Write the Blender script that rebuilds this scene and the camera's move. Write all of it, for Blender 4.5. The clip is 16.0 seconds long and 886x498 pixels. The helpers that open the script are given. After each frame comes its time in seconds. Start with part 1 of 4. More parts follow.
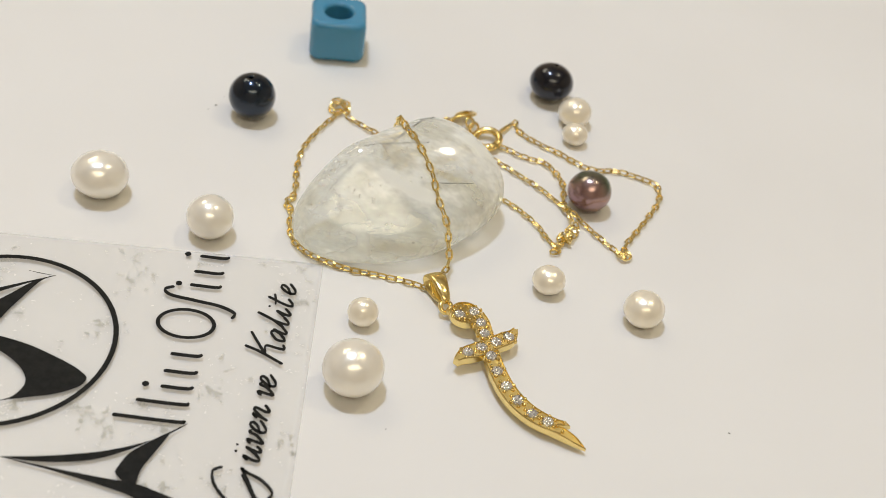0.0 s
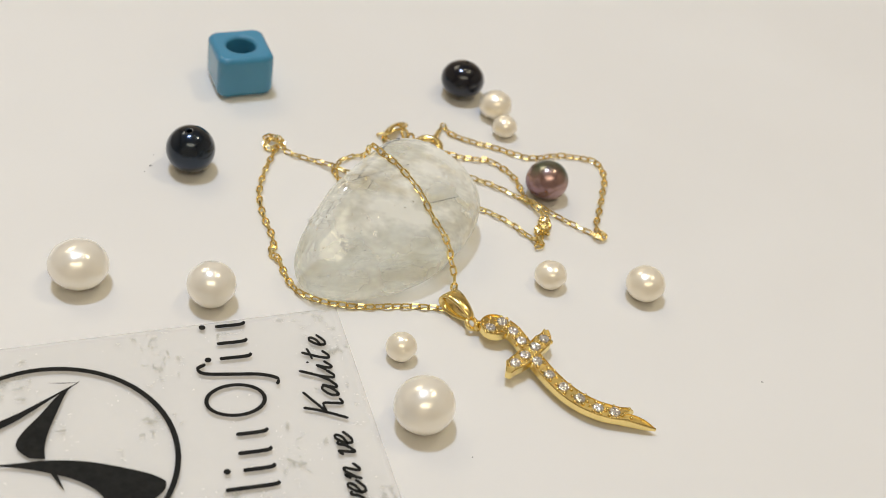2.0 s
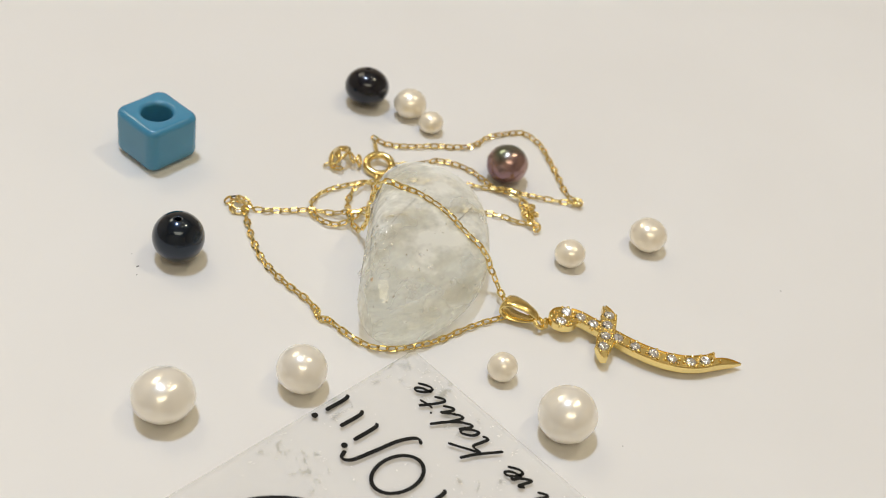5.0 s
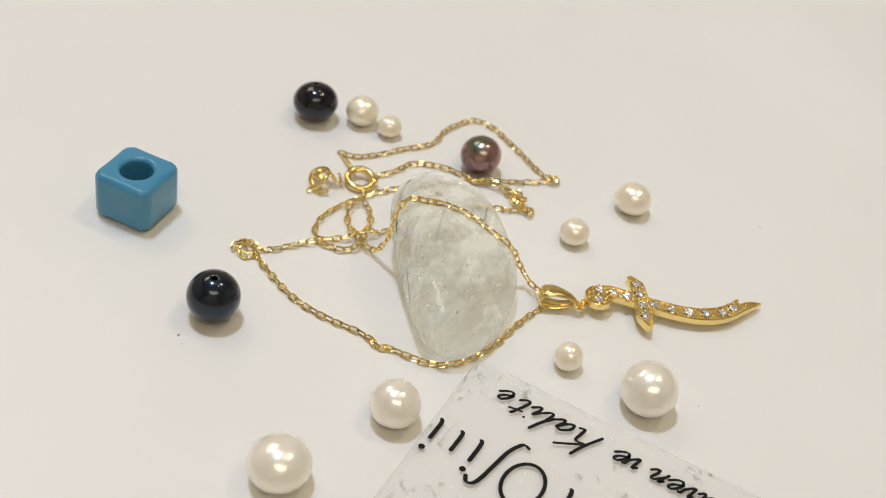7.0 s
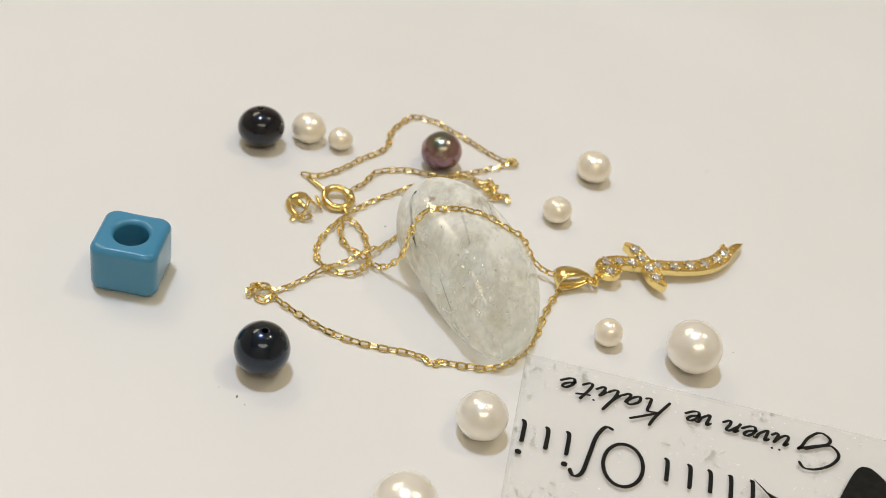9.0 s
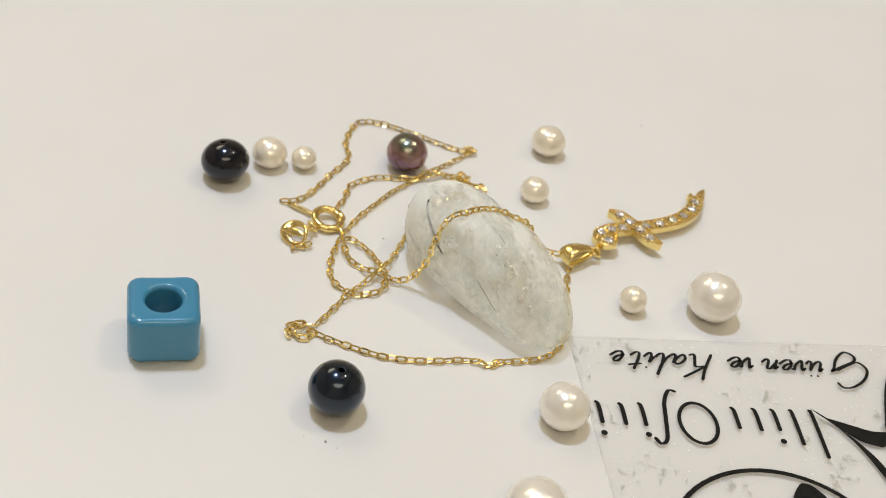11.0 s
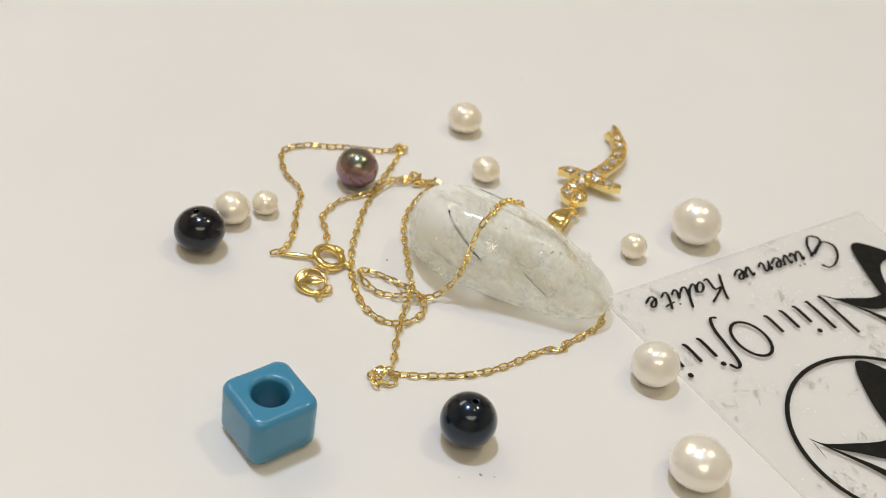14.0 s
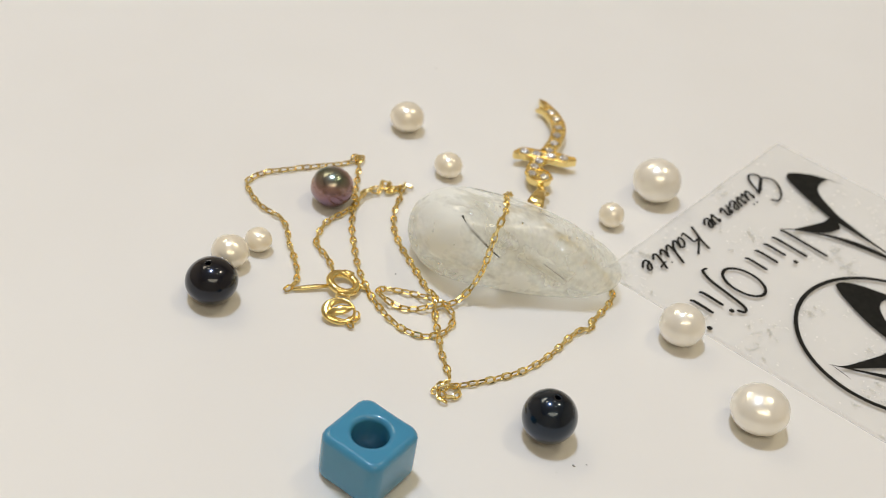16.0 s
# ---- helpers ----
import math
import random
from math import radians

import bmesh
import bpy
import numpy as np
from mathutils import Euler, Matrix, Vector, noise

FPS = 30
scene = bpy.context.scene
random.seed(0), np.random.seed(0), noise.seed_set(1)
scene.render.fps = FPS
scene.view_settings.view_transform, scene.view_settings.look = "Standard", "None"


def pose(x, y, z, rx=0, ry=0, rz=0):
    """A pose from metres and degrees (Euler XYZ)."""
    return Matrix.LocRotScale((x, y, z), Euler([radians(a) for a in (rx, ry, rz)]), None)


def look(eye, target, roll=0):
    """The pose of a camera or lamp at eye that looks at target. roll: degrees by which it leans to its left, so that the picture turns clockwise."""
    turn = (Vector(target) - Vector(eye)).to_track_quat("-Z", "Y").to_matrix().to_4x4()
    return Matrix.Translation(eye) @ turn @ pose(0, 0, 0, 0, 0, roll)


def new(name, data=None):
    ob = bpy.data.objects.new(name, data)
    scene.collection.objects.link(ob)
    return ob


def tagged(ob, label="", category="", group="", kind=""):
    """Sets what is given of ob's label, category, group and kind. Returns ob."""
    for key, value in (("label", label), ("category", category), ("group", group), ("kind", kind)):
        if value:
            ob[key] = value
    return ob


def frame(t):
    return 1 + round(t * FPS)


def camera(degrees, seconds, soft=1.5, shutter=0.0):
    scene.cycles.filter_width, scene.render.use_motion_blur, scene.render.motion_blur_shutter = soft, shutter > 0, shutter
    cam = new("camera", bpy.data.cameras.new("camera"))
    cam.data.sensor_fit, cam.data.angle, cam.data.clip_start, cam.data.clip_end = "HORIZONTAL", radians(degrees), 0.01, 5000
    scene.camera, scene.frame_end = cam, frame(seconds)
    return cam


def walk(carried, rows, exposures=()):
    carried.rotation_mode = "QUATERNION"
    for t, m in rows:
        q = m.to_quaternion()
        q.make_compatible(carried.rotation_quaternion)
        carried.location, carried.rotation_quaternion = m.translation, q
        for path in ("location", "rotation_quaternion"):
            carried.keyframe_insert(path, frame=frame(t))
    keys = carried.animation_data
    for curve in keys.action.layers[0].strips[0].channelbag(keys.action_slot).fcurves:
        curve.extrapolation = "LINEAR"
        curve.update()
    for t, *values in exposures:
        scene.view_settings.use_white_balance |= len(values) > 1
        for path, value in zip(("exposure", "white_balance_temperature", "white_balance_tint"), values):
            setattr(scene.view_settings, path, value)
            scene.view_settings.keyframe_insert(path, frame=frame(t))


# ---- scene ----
cam = camera(37.56, 16.0, soft=0.6)
PATH = [
    (0, (0.00152, -0.17318, 0.13818), (-0.00210, -0.02124, 0.00818), 9.69),
    (0.5, (0.00144, -0.17409, 0.13690), (-0.00044, -0.02083, 0.00842), 9.90),
    (1, (0.00252, -0.17383, 0.13759), (0.00135, -0.02047, 0.00922), 10.20),
    (1.5, (0.00311, -0.17368, 0.13921), (0.00144, -0.02069, 0.01041), 10.40),
    (2, (0.00314, -0.17366, 0.13865), (0.00180, -0.02002, 0.01062), 10.18),
    (2.5, (0.00312, -0.17272, 0.13813), (0.00160, -0.01872, 0.01054), 10.16),
    (3, (0.00326, -0.17173, 0.13823), (0.00257, -0.01711, 0.01137), 10.38),
    (3.5, (0.00349, -0.17160, 0.13858), (0.00278, -0.01734, 0.01129), 10.60),
    (4, (0.00330, -0.17124, 0.13815), (0.00253, -0.01694, 0.01090), 10.47),
    (4.5, (0.00314, -0.17206, 0.13877), (0.00180, -0.01781, 0.01147), 10.42),
    (5, (0.00304, -0.17245, 0.13957), (0.00172, -0.01837, 0.01207), 10.54),
    (7.5, (0.00251, -0.17253, 0.14092), (0.00045, -0.01875, 0.01306), 10.61),
    (8, (0.00267, -0.17333, 0.14088), (0.00057, -0.01910, 0.01357), 10.58),
    (8.5, (0.00294, -0.17325, 0.14022), (0.00179, -0.01839, 0.01367), 10.74),
    (9, (0.00281, -0.17288, 0.13907), (0.00114, -0.01778, 0.01281), 10.65),
    (11.5, (0.00284, -0.17428, 0.13840), (0.00104, -0.01820, 0.01336), 10.36),
    (12, (0.00282, -0.17484, 0.13928), (0.00084, -0.01857, 0.01449), 10.36),
    (12.5, (0.00274, -0.17240, 0.13836), (0.00205, -0.01672, 0.01281), 10.45),
    (13, (0.00282, -0.17222, 0.13781), (0.00091, -0.01640, 0.01245), 9.99),
    (13.5, (0.00315, -0.17248, 0.13818), (0.00180, -0.01656, 0.01292), 9.98),
    (14, (0.00298, -0.17259, 0.13851), (0.00133, -0.01670, 0.01323), 9.81),
    (14.5, (0.00220, -0.17269, 0.13938), (0.00057, -0.01700, 0.01384), 9.86),
    (15, (0.00318, -0.17299, 0.13932), (0.00137, -0.01721, 0.01390), 9.82),
    (15.5, (0.00345, -0.17316, 0.13980), (0.00182, -0.01742, 0.01433), 9.89),
    (16, (0.00305, -0.17323, 0.14033), (0.00152, -0.01744, 0.01491), 9.88),
]
walk(cam, [(t, look(eye, target, roll)) for t, eye, target, roll in PATH])
cam.data.dof.use_dof = True
cam.data.dof.focus_distance = 0.197
cam.data.dof.aperture_fstop = 27.0

# how far the turntable has turned: seconds, degrees
TURN = [
    (0, 0.0), (0.5, 4.77), (1, 9.24), (1.5, 13.58), (2, 18.0), (2.5, 22.48),
    (3, 26.99), (3.5, 31.45), (4, 35.9), (4.5, 40.31), (5, 44.74), (5.5, 49.2),
    (6, 53.66), (6.5, 58.12), (7, 62.58), (7.5, 67.04), (8, 71.43), (8.5, 75.79),
    (9, 80.08), (9.5, 84.32), (10, 88.56), (10.5, 92.79), (11, 97.03), (11.5, 101.27),
    (12, 105.56), (12.5, 109.91), (13, 114.13), (13.5, 118.36), (14, 122.64), (14.5, 126.93),
    (15, 131.02), (15.5, 135.21), (16, 139.54)]

MM = 0.001
TURNING = []

# ---- light: an unseen closed room, cool lamp and warm spots above, two added fill panels ----
world = bpy.data.worlds.new("world")
scene.world = world
world.use_nodes = True
world.node_tree.nodes["Background"].inputs["Color"].default_value = (1.0, 0.95, 0.88, 1)
world.node_tree.nodes["Background"].inputs["Strength"].default_value = 0.05
scene.view_settings.exposure = 0.0


def panel_lamp(name, at, size, watts, color):
    data = bpy.data.lights.new(name, "AREA")
    data.shape, data.size, data.size_y, data.energy, data.color = "ELLIPSE", size[0], size[1], watts, color
    ob = new(name, data)
    ob.matrix_world = look(at, (at[0] * 0.3, at[1] * 0.3, 0.0))
    return ob


LAMPS = [
    ((-0.30, 0.20, 1.70), (0.20, 0.20), 10.8, (0.85, 1.0, 1.29)),
    ((0.75, 0.45, 1.70), (0.14, 0.14), 4.7, (1.0, 0.88, 0.62)),
    # two wide warm fill lights, added to lift and warm the shadows
    ((-0.95, 0.95, 1.70), (0.90, 0.70), 10.3, (1.0, 0.895, 0.65)),
    ((0.20, -0.95, 1.70), (1.3, 0.9), 11.2, (1.0, 0.895, 0.65)),
    ((0.22, 0.62, 1.70), (0.06, 0.06), 0.55, (1.0, 0.88, 0.60)),
    ((-0.62, 0.55, 1.70), (0.06, 0.06), 0.55, (1.0, 0.88, 0.60)),
    ((0.42, 0.05, 1.70), (0.06, 0.06), 0.55, (1.0, 0.88, 0.60)),
]
for place, size, watts, color in LAMPS:
    panel_lamp("ceiling_or_fill_lamp", place, size, watts, color)


# ---- materials ----
def material(name):
    m = bpy.data.materials.new(name)
    m.use_nodes = True
    nt = m.node_tree
    return m, nt, nt.nodes["Principled BSDF"]


def put(bsdf, **values):
    for key, value in values.items():
        bsdf.inputs[key.replace("_", " ")].default_value = value


def grain(nt, scale, detail=4.0, rough=0.55, object_space=True):
    coord = nt.nodes.new("ShaderNodeTexCoord")
    tex = nt.nodes.new("ShaderNodeTexNoise")
    tex.inputs["Scale"].default_value = scale
    tex.inputs["Detail"].default_value = detail
    tex.inputs["Roughness"].default_value = rough
    nt.links.new(coord.outputs["Object"], tex.inputs["Vector"])
    return tex


def ramp(nt, source, stops):
    r = nt.nodes.new("ShaderNodeValToRGB")
    r.color_ramp.elements[0].position, r.color_ramp.elements[0].color = stops[0][0], (*stops[0][1], 1)
    r.color_ramp.elements[1].position, r.color_ramp.elements[1].color = stops[-1][0], (*stops[-1][1], 1)
    for at, c in stops[1:-1]:
        r.color_ramp.elements.new(at).color = (*c, 1)
    nt.links.new(source, r.inputs["Fac"])
    return r.outputs["Color"]


def bump(nt, bsdf, source, strength, distance):
    b = nt.nodes.new("ShaderNodeBump")
    b.inputs["Strength"].default_value, b.inputs["Distance"].default_value = strength, distance
    nt.links.new(source, b.inputs["Height"])
    nt.links.new(b.outputs["Normal"], bsdf.inputs["Normal"])


def plain(name, low, high, scale, roughness, relief=0.0, **more):
    m, nt, b = material(name)
    tex = grain(nt, scale)
    nt.links.new(ramp(nt, tex.outputs["Fac"], [(0.3, low), (0.7, high)]), b.inputs["Base Color"])
    put(b, Roughness=roughness, **more)
    if relief:
        bump(nt, b, tex.outputs["Fac"], 0.4, relief)
    return m


def table_white():
    m, nt, b = material("white_acrylic")
    broad, fine = grain(nt, 14.0, 3.0), grain(nt, 2500.0, 2.0)
    nt.links.new(ramp(nt, broad.outputs["Fac"], [(0.3, (0.785, 0.765, 0.735)), (0.7, (0.815, 0.80, 0.775))]), b.inputs["Base Color"])
    nt.links.new(ramp(nt, grain(nt, 60.0).outputs["Fac"], [(0.3, (0.36,) * 3), (0.7, (0.46,) * 3)]), b.inputs["Roughness"])
    put(b, IOR=1.46)
    bump(nt, b, fine.outputs["Fac"], 0.08, 0.00005)
    return m


def pearl(name, low, high, coat, roughness=0.2, metal=0.0):
    """Nacre: a satin body under a thin clear skin, faintly clouded and pitted."""
    m, nt, b = material(name)
    tex = grain(nt, 170.0, 2.0)
    nt.links.new(ramp(nt, tex.outputs["Fac"], [(0.25, low), (0.75, high)]), b.inputs["Base Color"])
    put(b, Roughness=roughness, Metallic=metal, IOR=1.6, Coat_Weight=coat, Coat_Roughness=0.06)
    bump(nt, b, grain(nt, 500.0, 2.0).outputs["Fac"], 0.03, 0.00005)
    return m


def peacock():
    """Dark pearl with plum, bronze and green nacre; its sheen is painted by height."""
    m, nt, b = material("peacock_nacre")
    coord = nt.nodes.new("ShaderNodeTexCoord")
    sep = nt.nodes.new("ShaderNodeSeparateXYZ")
    nt.links.new(coord.outputs["Object"], sep.inputs[0])
    tex = grain(nt, 110.0, 1.0)
    mix = nt.nodes.new("ShaderNodeMath")
    mix.operation = "MULTIPLY_ADD"
    mix.inputs[1].default_value = 62.0
    nt.links.new(sep.outputs["Z"], mix.inputs[0])
    nt.links.new(tex.outputs["Fac"], mix.inputs[2])
    col = ramp(nt, mix.outputs[0], [(0.45, (0.22, 0.15, 0.20)), (0.60, (0.24, 0.145, 0.18)), (0.78, (0.42, 0.28, 0.26)), (0.93, (0.15, 0.20, 0.15))])
    nt.links.new(col, b.inputs["Base Color"])
    put(b, Roughness=0.24, Metallic=0.9, Coat_Weight=0.1, Coat_Roughness=0.10, IOR=1.5)
    bump(nt, b, grain(nt, 900.0, 3.0).outputs["Fac"], 0.15, 0.00008)
    return m


def gold(name, roughness, color=(0.95, 0.75, 0.31)):
    m, nt, b = material(name)
    tex = grain(nt, 900.0, 3.0)
    nt.links.new(ramp(nt, tex.outputs["Fac"], [(0.3, tuple(0.92 * c for c in color)), (0.7, color)]), b.inputs["Base Color"])
    nt.links.new(ramp(nt, grain(nt, 2600.0).outputs["Fac"], [(0.3, (roughness * 0.7,) * 3), (0.7, (roughness * 1.4,) * 3)]), b.inputs["Roughness"])
    put(b, Metallic=1.0)
    bump(nt, b, tex.outputs["Fac"], 0.12, 0.00006)
    return m


def cloud(nt, scale, stops, tint):
    """White haze of uneven thickness: how much of it stands in the way, and how it scatters."""
    tex, coord, stretch = grain(nt, scale, 4.0, 0.55), nt.nodes.new("ShaderNodeTexCoord"), nt.nodes.new("ShaderNodeMapping")
    stretch.inputs["Scale"].default_value, stretch.inputs["Rotation"].default_value = (0.7, 1.35, 1.0), (0.3, 0.2, 0.5)
    nt.links.new(coord.outputs["Object"], stretch.inputs["Vector"])
    nt.links.new(stretch.outputs["Vector"], tex.inputs["Vector"])
    thick = ramp(nt, tex.outputs["Fac"], [(at, (v,) * 3) for at, v in stops])
    lit, past = nt.nodes.new("ShaderNodeBsdfDiffuse"), nt.nodes.new("ShaderNodeBsdfTranslucent")
    lit.inputs["Color"].default_value = past.inputs["Color"].default_value = (*tint, 1)
    both = nt.nodes.new("ShaderNodeMixShader")
    both.inputs["Fac"].default_value = 0.22
    nt.links.new(lit.outputs[0], both.inputs[1])
    nt.links.new(past.outputs[0], both.inputs[2])
    return thick, both


def quartz():
    """Polished quartz: clear, partly refracting, with a thin haze and a wet gloss."""
    m, nt, b = material("polished_quartz")
    put(b, Roughness=0.012, IOR=1.54, Transmission_Weight=1.0, Base_Color=(0.99, 0.995, 0.975, 1))
    skin_relief = grain(nt, 120.0, 2.0)
    bump(nt, b, skin_relief.outputs["Fac"], 0.10, 0.0005)
    clear = nt.nodes.new("ShaderNodeBsdfTransparent")
    clear.inputs["Color"].default_value = (0.985, 0.99, 0.965, 1)
    glass = nt.nodes.new("ShaderNodeMixShader")
    glass.inputs["Fac"].default_value = 0.84
    nt.links.new(b.outputs[0], glass.inputs[1])
    nt.links.new(clear.outputs[0], glass.inputs[2])
    thick, haze = cloud(nt, 105.0, [(0.36, 0.10), (0.50, 0.40), (0.60, 0.86)], (0.992, 0.992, 0.935))
    hazy, wet = nt.nodes.new("ShaderNodeMixShader"), nt.nodes.new("ShaderNodeMixShader")
    nt.links.new(thick, hazy.inputs["Fac"])
    nt.links.new(glass.outputs[0], hazy.inputs[1])
    nt.links.new(haze.outputs[0], hazy.inputs[2])
    gloss, edge = nt.nodes.new("ShaderNodeBsdfGlossy"), nt.nodes.new("ShaderNodeLayerWeight")
    gloss.inputs["Roughness"].default_value = 0.02
    edge.inputs["Blend"].default_value = 0.12
    rise = ramp(nt, edge.outputs["Facing"], [(0.0, (0.05,) * 3), (0.6, (0.08,) * 3), (1.0, (0.30,) * 3)])
    nt.links.new(rise, wet.inputs["Fac"])
    nt.links.new(hazy.outputs[0], wet.inputs[1])
    nt.links.new(gloss.outputs[0], wet.inputs[2])
    nt.links.new(wet.outputs[0], nt.nodes["Material Output"].inputs["Surface"])
    return m


def film():
    """Thin milky plastic, see-through, with grey-green rubbed specks."""
    m, nt, b = material("plastic_film")
    put(b, Roughness=0.34, IOR=1.45)
    specks = grain(nt, 1000.0, 3.0, 0.6)
    patch = grain(nt, 110.0, 2.0)
    both = nt.nodes.new("ShaderNodeMath")
    both.operation = "MULTIPLY_ADD"
    both.inputs[1].default_value = 0.6
    nt.links.new(patch.outputs["Fac"], both.inputs[0])
    nt.links.new(specks.outputs["Fac"], both.inputs[2])
    nt.links.new(ramp(nt, both.outputs[0], [(0.965, (0.90, 0.89, 0.86)), (0.995, (0.24, 0.25, 0.18))]), b.inputs["Base Color"])
    clear = nt.nodes.new("ShaderNodeBsdfTransparent")
    mix = nt.nodes.new("ShaderNodeMixShader")
    nt.links.new(ramp(nt, both.outputs[0], [(0.965, (0.28,) * 3), (0.995, (0.60,) * 3)]), mix.inputs["Fac"])
    through_light = nt.nodes.new("ShaderNodeBsdfTranslucent")
    through_light.inputs["Color"].default_value = (0.9, 0.89, 0.86, 1)
    half = nt.nodes.new("ShaderNodeMixShader")
    half.inputs["Fac"].default_value = 0.45
    nt.links.new(b.outputs[0], half.inputs[1])
    nt.links.new(through_light.outputs[0], half.inputs[2])
    nt.links.new(clear.outputs[0], mix.inputs[1])
    nt.links.new(half.outputs[0], mix.inputs[2])
    nt.links.new(mix.outputs[0], nt.nodes["Material Output"].inputs["Surface"])
    return m


def brilliant():
    m, nt, b = material("clear_gemstone")
    cells = nt.nodes.new("ShaderNodeTexVoronoi")
    cells.inputs["Scale"].default_value = 2600.0
    coord = nt.nodes.new("ShaderNodeTexCoord")
    nt.links.new(coord.outputs["Object"], cells.inputs["Vector"])
    bump(nt, b, cells.outputs["Distance"], 0.55, 0.0003)
    # dark and bright cells paint sparkle and inner reflections into the colour
    nt.links.new(ramp(nt, cells.outputs["Color"], [(0.15, (0.30, 0.29, 0.27)), (0.45, (0.72, 0.72, 0.72)), (0.8, (0.97, 0.97, 0.98))]), b.inputs["Base Color"])
    put(b, Roughness=0.05, IOR=2.2, Metallic=0.75, Coat_Weight=1.0, Coat_Roughness=0.02)
    return m


def veil():
    m, nt, b = material("crack_veil")
    put(b, Base_Color=(0.95, 0.95, 0.93, 1), Roughness=0.1, Metallic=0.3)
    clear = nt.nodes.new("ShaderNodeBsdfTransparent")
    mix = nt.nodes.new("ShaderNodeMixShader")
    nt.links.new(ramp(nt, grain(nt, 800.0, 5.0, 0.7).outputs["Fac"], [(0.45, (0.0,) * 3), (0.68, (0.6,) * 3)]), mix.inputs["Fac"])
    nt.links.new(clear.outputs[0], mix.inputs[1])
    nt.links.new(b.outputs[0], mix.inputs[2])
    nt.links.new(mix.outputs[0], nt.nodes["Material Output"].inputs["Surface"])
    return m


WHITE = table_white()
VEIL = veil()
# mirror finish of the flakes that stand in for sparkles on the quartz
GLINT = plain("sparkle_mirror", (0.88, 0.88, 0.86), (0.95, 0.95, 0.93), 900.0, 0.08, Metallic=0.9)
PEARL = pearl("cream_nacre", (0.95, 0.86, 0.69), (0.98, 0.91, 0.77), 0.7, 0.27, 0.34)
PEARL_WHITE = pearl("white_nacre", (0.96, 0.90, 0.78), (0.985, 0.945, 0.855), 0.7, 0.25, 0.34)
BLACK_BLUE = pearl("blue_black_nacre", (0.006, 0.014, 0.028), (0.010, 0.023, 0.046), 0.6, 0.2, 0.7)
BLACK = pearl("black_nacre", (0.006, 0.007, 0.013), (0.011, 0.014, 0.028), 0.5, 0.18, 0.6)
PEACOCK = peacock()
GOLD = gold("polished_gold", 0.18)
GOLD_BED = gold("grained_gold", 0.34, (0.90, 0.70, 0.27))
GOLD_LINK = gold("chain_gold", 0.2, (0.98, 0.80, 0.37))
QUARTZ = quartz()
GEM = brilliant()
FILM = film()
BLUE = plain("turquoise_glaze", (0.050, 0.245, 0.41), (0.058, 0.27, 0.44), 120.0, 0.24, IOR=1.45, Coat_Weight=0.35, Coat_Roughness=0.03)
INK = plain("black_print", (0.006, 0.006, 0.005), (0.014, 0.014, 0.012), 900.0, 0.6, Specular_IOR_Level=0.15)
NEEDLE = plain("dark_needle", (0.03, 0.03, 0.03), (0.06, 0.055, 0.05), 900.0, 0.35)
RUST = plain("iron_stain", (0.45, 0.22, 0.08), (0.60, 0.38, 0.2), 900.0, 0.6)
DUST = plain("grey_dust", (0.25, 0.24, 0.22), (0.4, 0.38, 0.36), 900.0, 0.9)
# warm brown, so that the unseen walls tint fill light and reflections
PLASTER = plain("painted_plaster", (0.64, 0.555, 0.44), (0.70, 0.615, 0.50), 3.0, 0.85, 0.002)
CEILING = plain("ceiling_paint", (0.82, 0.81, 0.79), (0.86, 0.85, 0.83), 3.0, 0.9, 0.002)
FLOOR = plain("grey_floor", (0.36, 0.34, 0.31), (0.44, 0.42, 0.39), 5.0, 0.5, 0.001)
WOOD = plain("pale_counter", (0.50, 0.45, 0.38), (0.58, 0.53, 0.46), 12.0, 0.4, 0.0005)


# ---- helpers for meshes, in millimetres ----
def mesh_of(name, verts, faces, smooth=True):
    me = bpy.data.meshes.new(name)
    me.from_pydata([tuple(MM * c for c in v) for v in verts], [], faces)
    if smooth:
        me.polygons.foreach_set("use_smooth", [True] * len(me.polygons))
    me.update()
    return me


def piece(name, me, mat, parent=None, label=""):
    if not me.materials:
        me.materials.append(mat)
    ob = new(name, me)
    if parent:
        ob.parent = parent
    return tagged(ob, label)


def box(name, lo, hi, mat, bevel=0.0):
    bm = bmesh.new()
    bmesh.ops.create_cube(bm, size=1)
    for v in bm.verts:
        v.co = [lo[k] + (v.co[k] + 0.5) * (hi[k] - lo[k]) for k in range(3)]
    if bevel:
        bmesh.ops.bevel(bm, geom=bm.edges[:], offset=bevel, segments=3, affect="EDGES", profile=0.5)
    me = bpy.data.meshes.new(name)
    bm.to_mesh(me)
    bm.free()
    return piece(name, me, mat)


def lathe(profile, steps, radius=None, close=False):
    """Turns (r, z) pairs round the z axis; radius(angle, r, z) may reshape r."""
    verts, faces, n = [], [], len(profile)
    for j in range(steps):
        a = 2 * math.pi * j / steps
        for r, z in profile:
            q = radius(a, r, z) if radius else r
            verts.append((q * math.cos(a), q * math.sin(a), z))
    for j in range(steps):
        k = (j + 1) % steps
        for i in range(n if close else n - 1):
            i2 = (i + 1) % n
            faces.append((j * n + i, k * n + i, k * n + i2, j * n + i2))
    return verts, faces


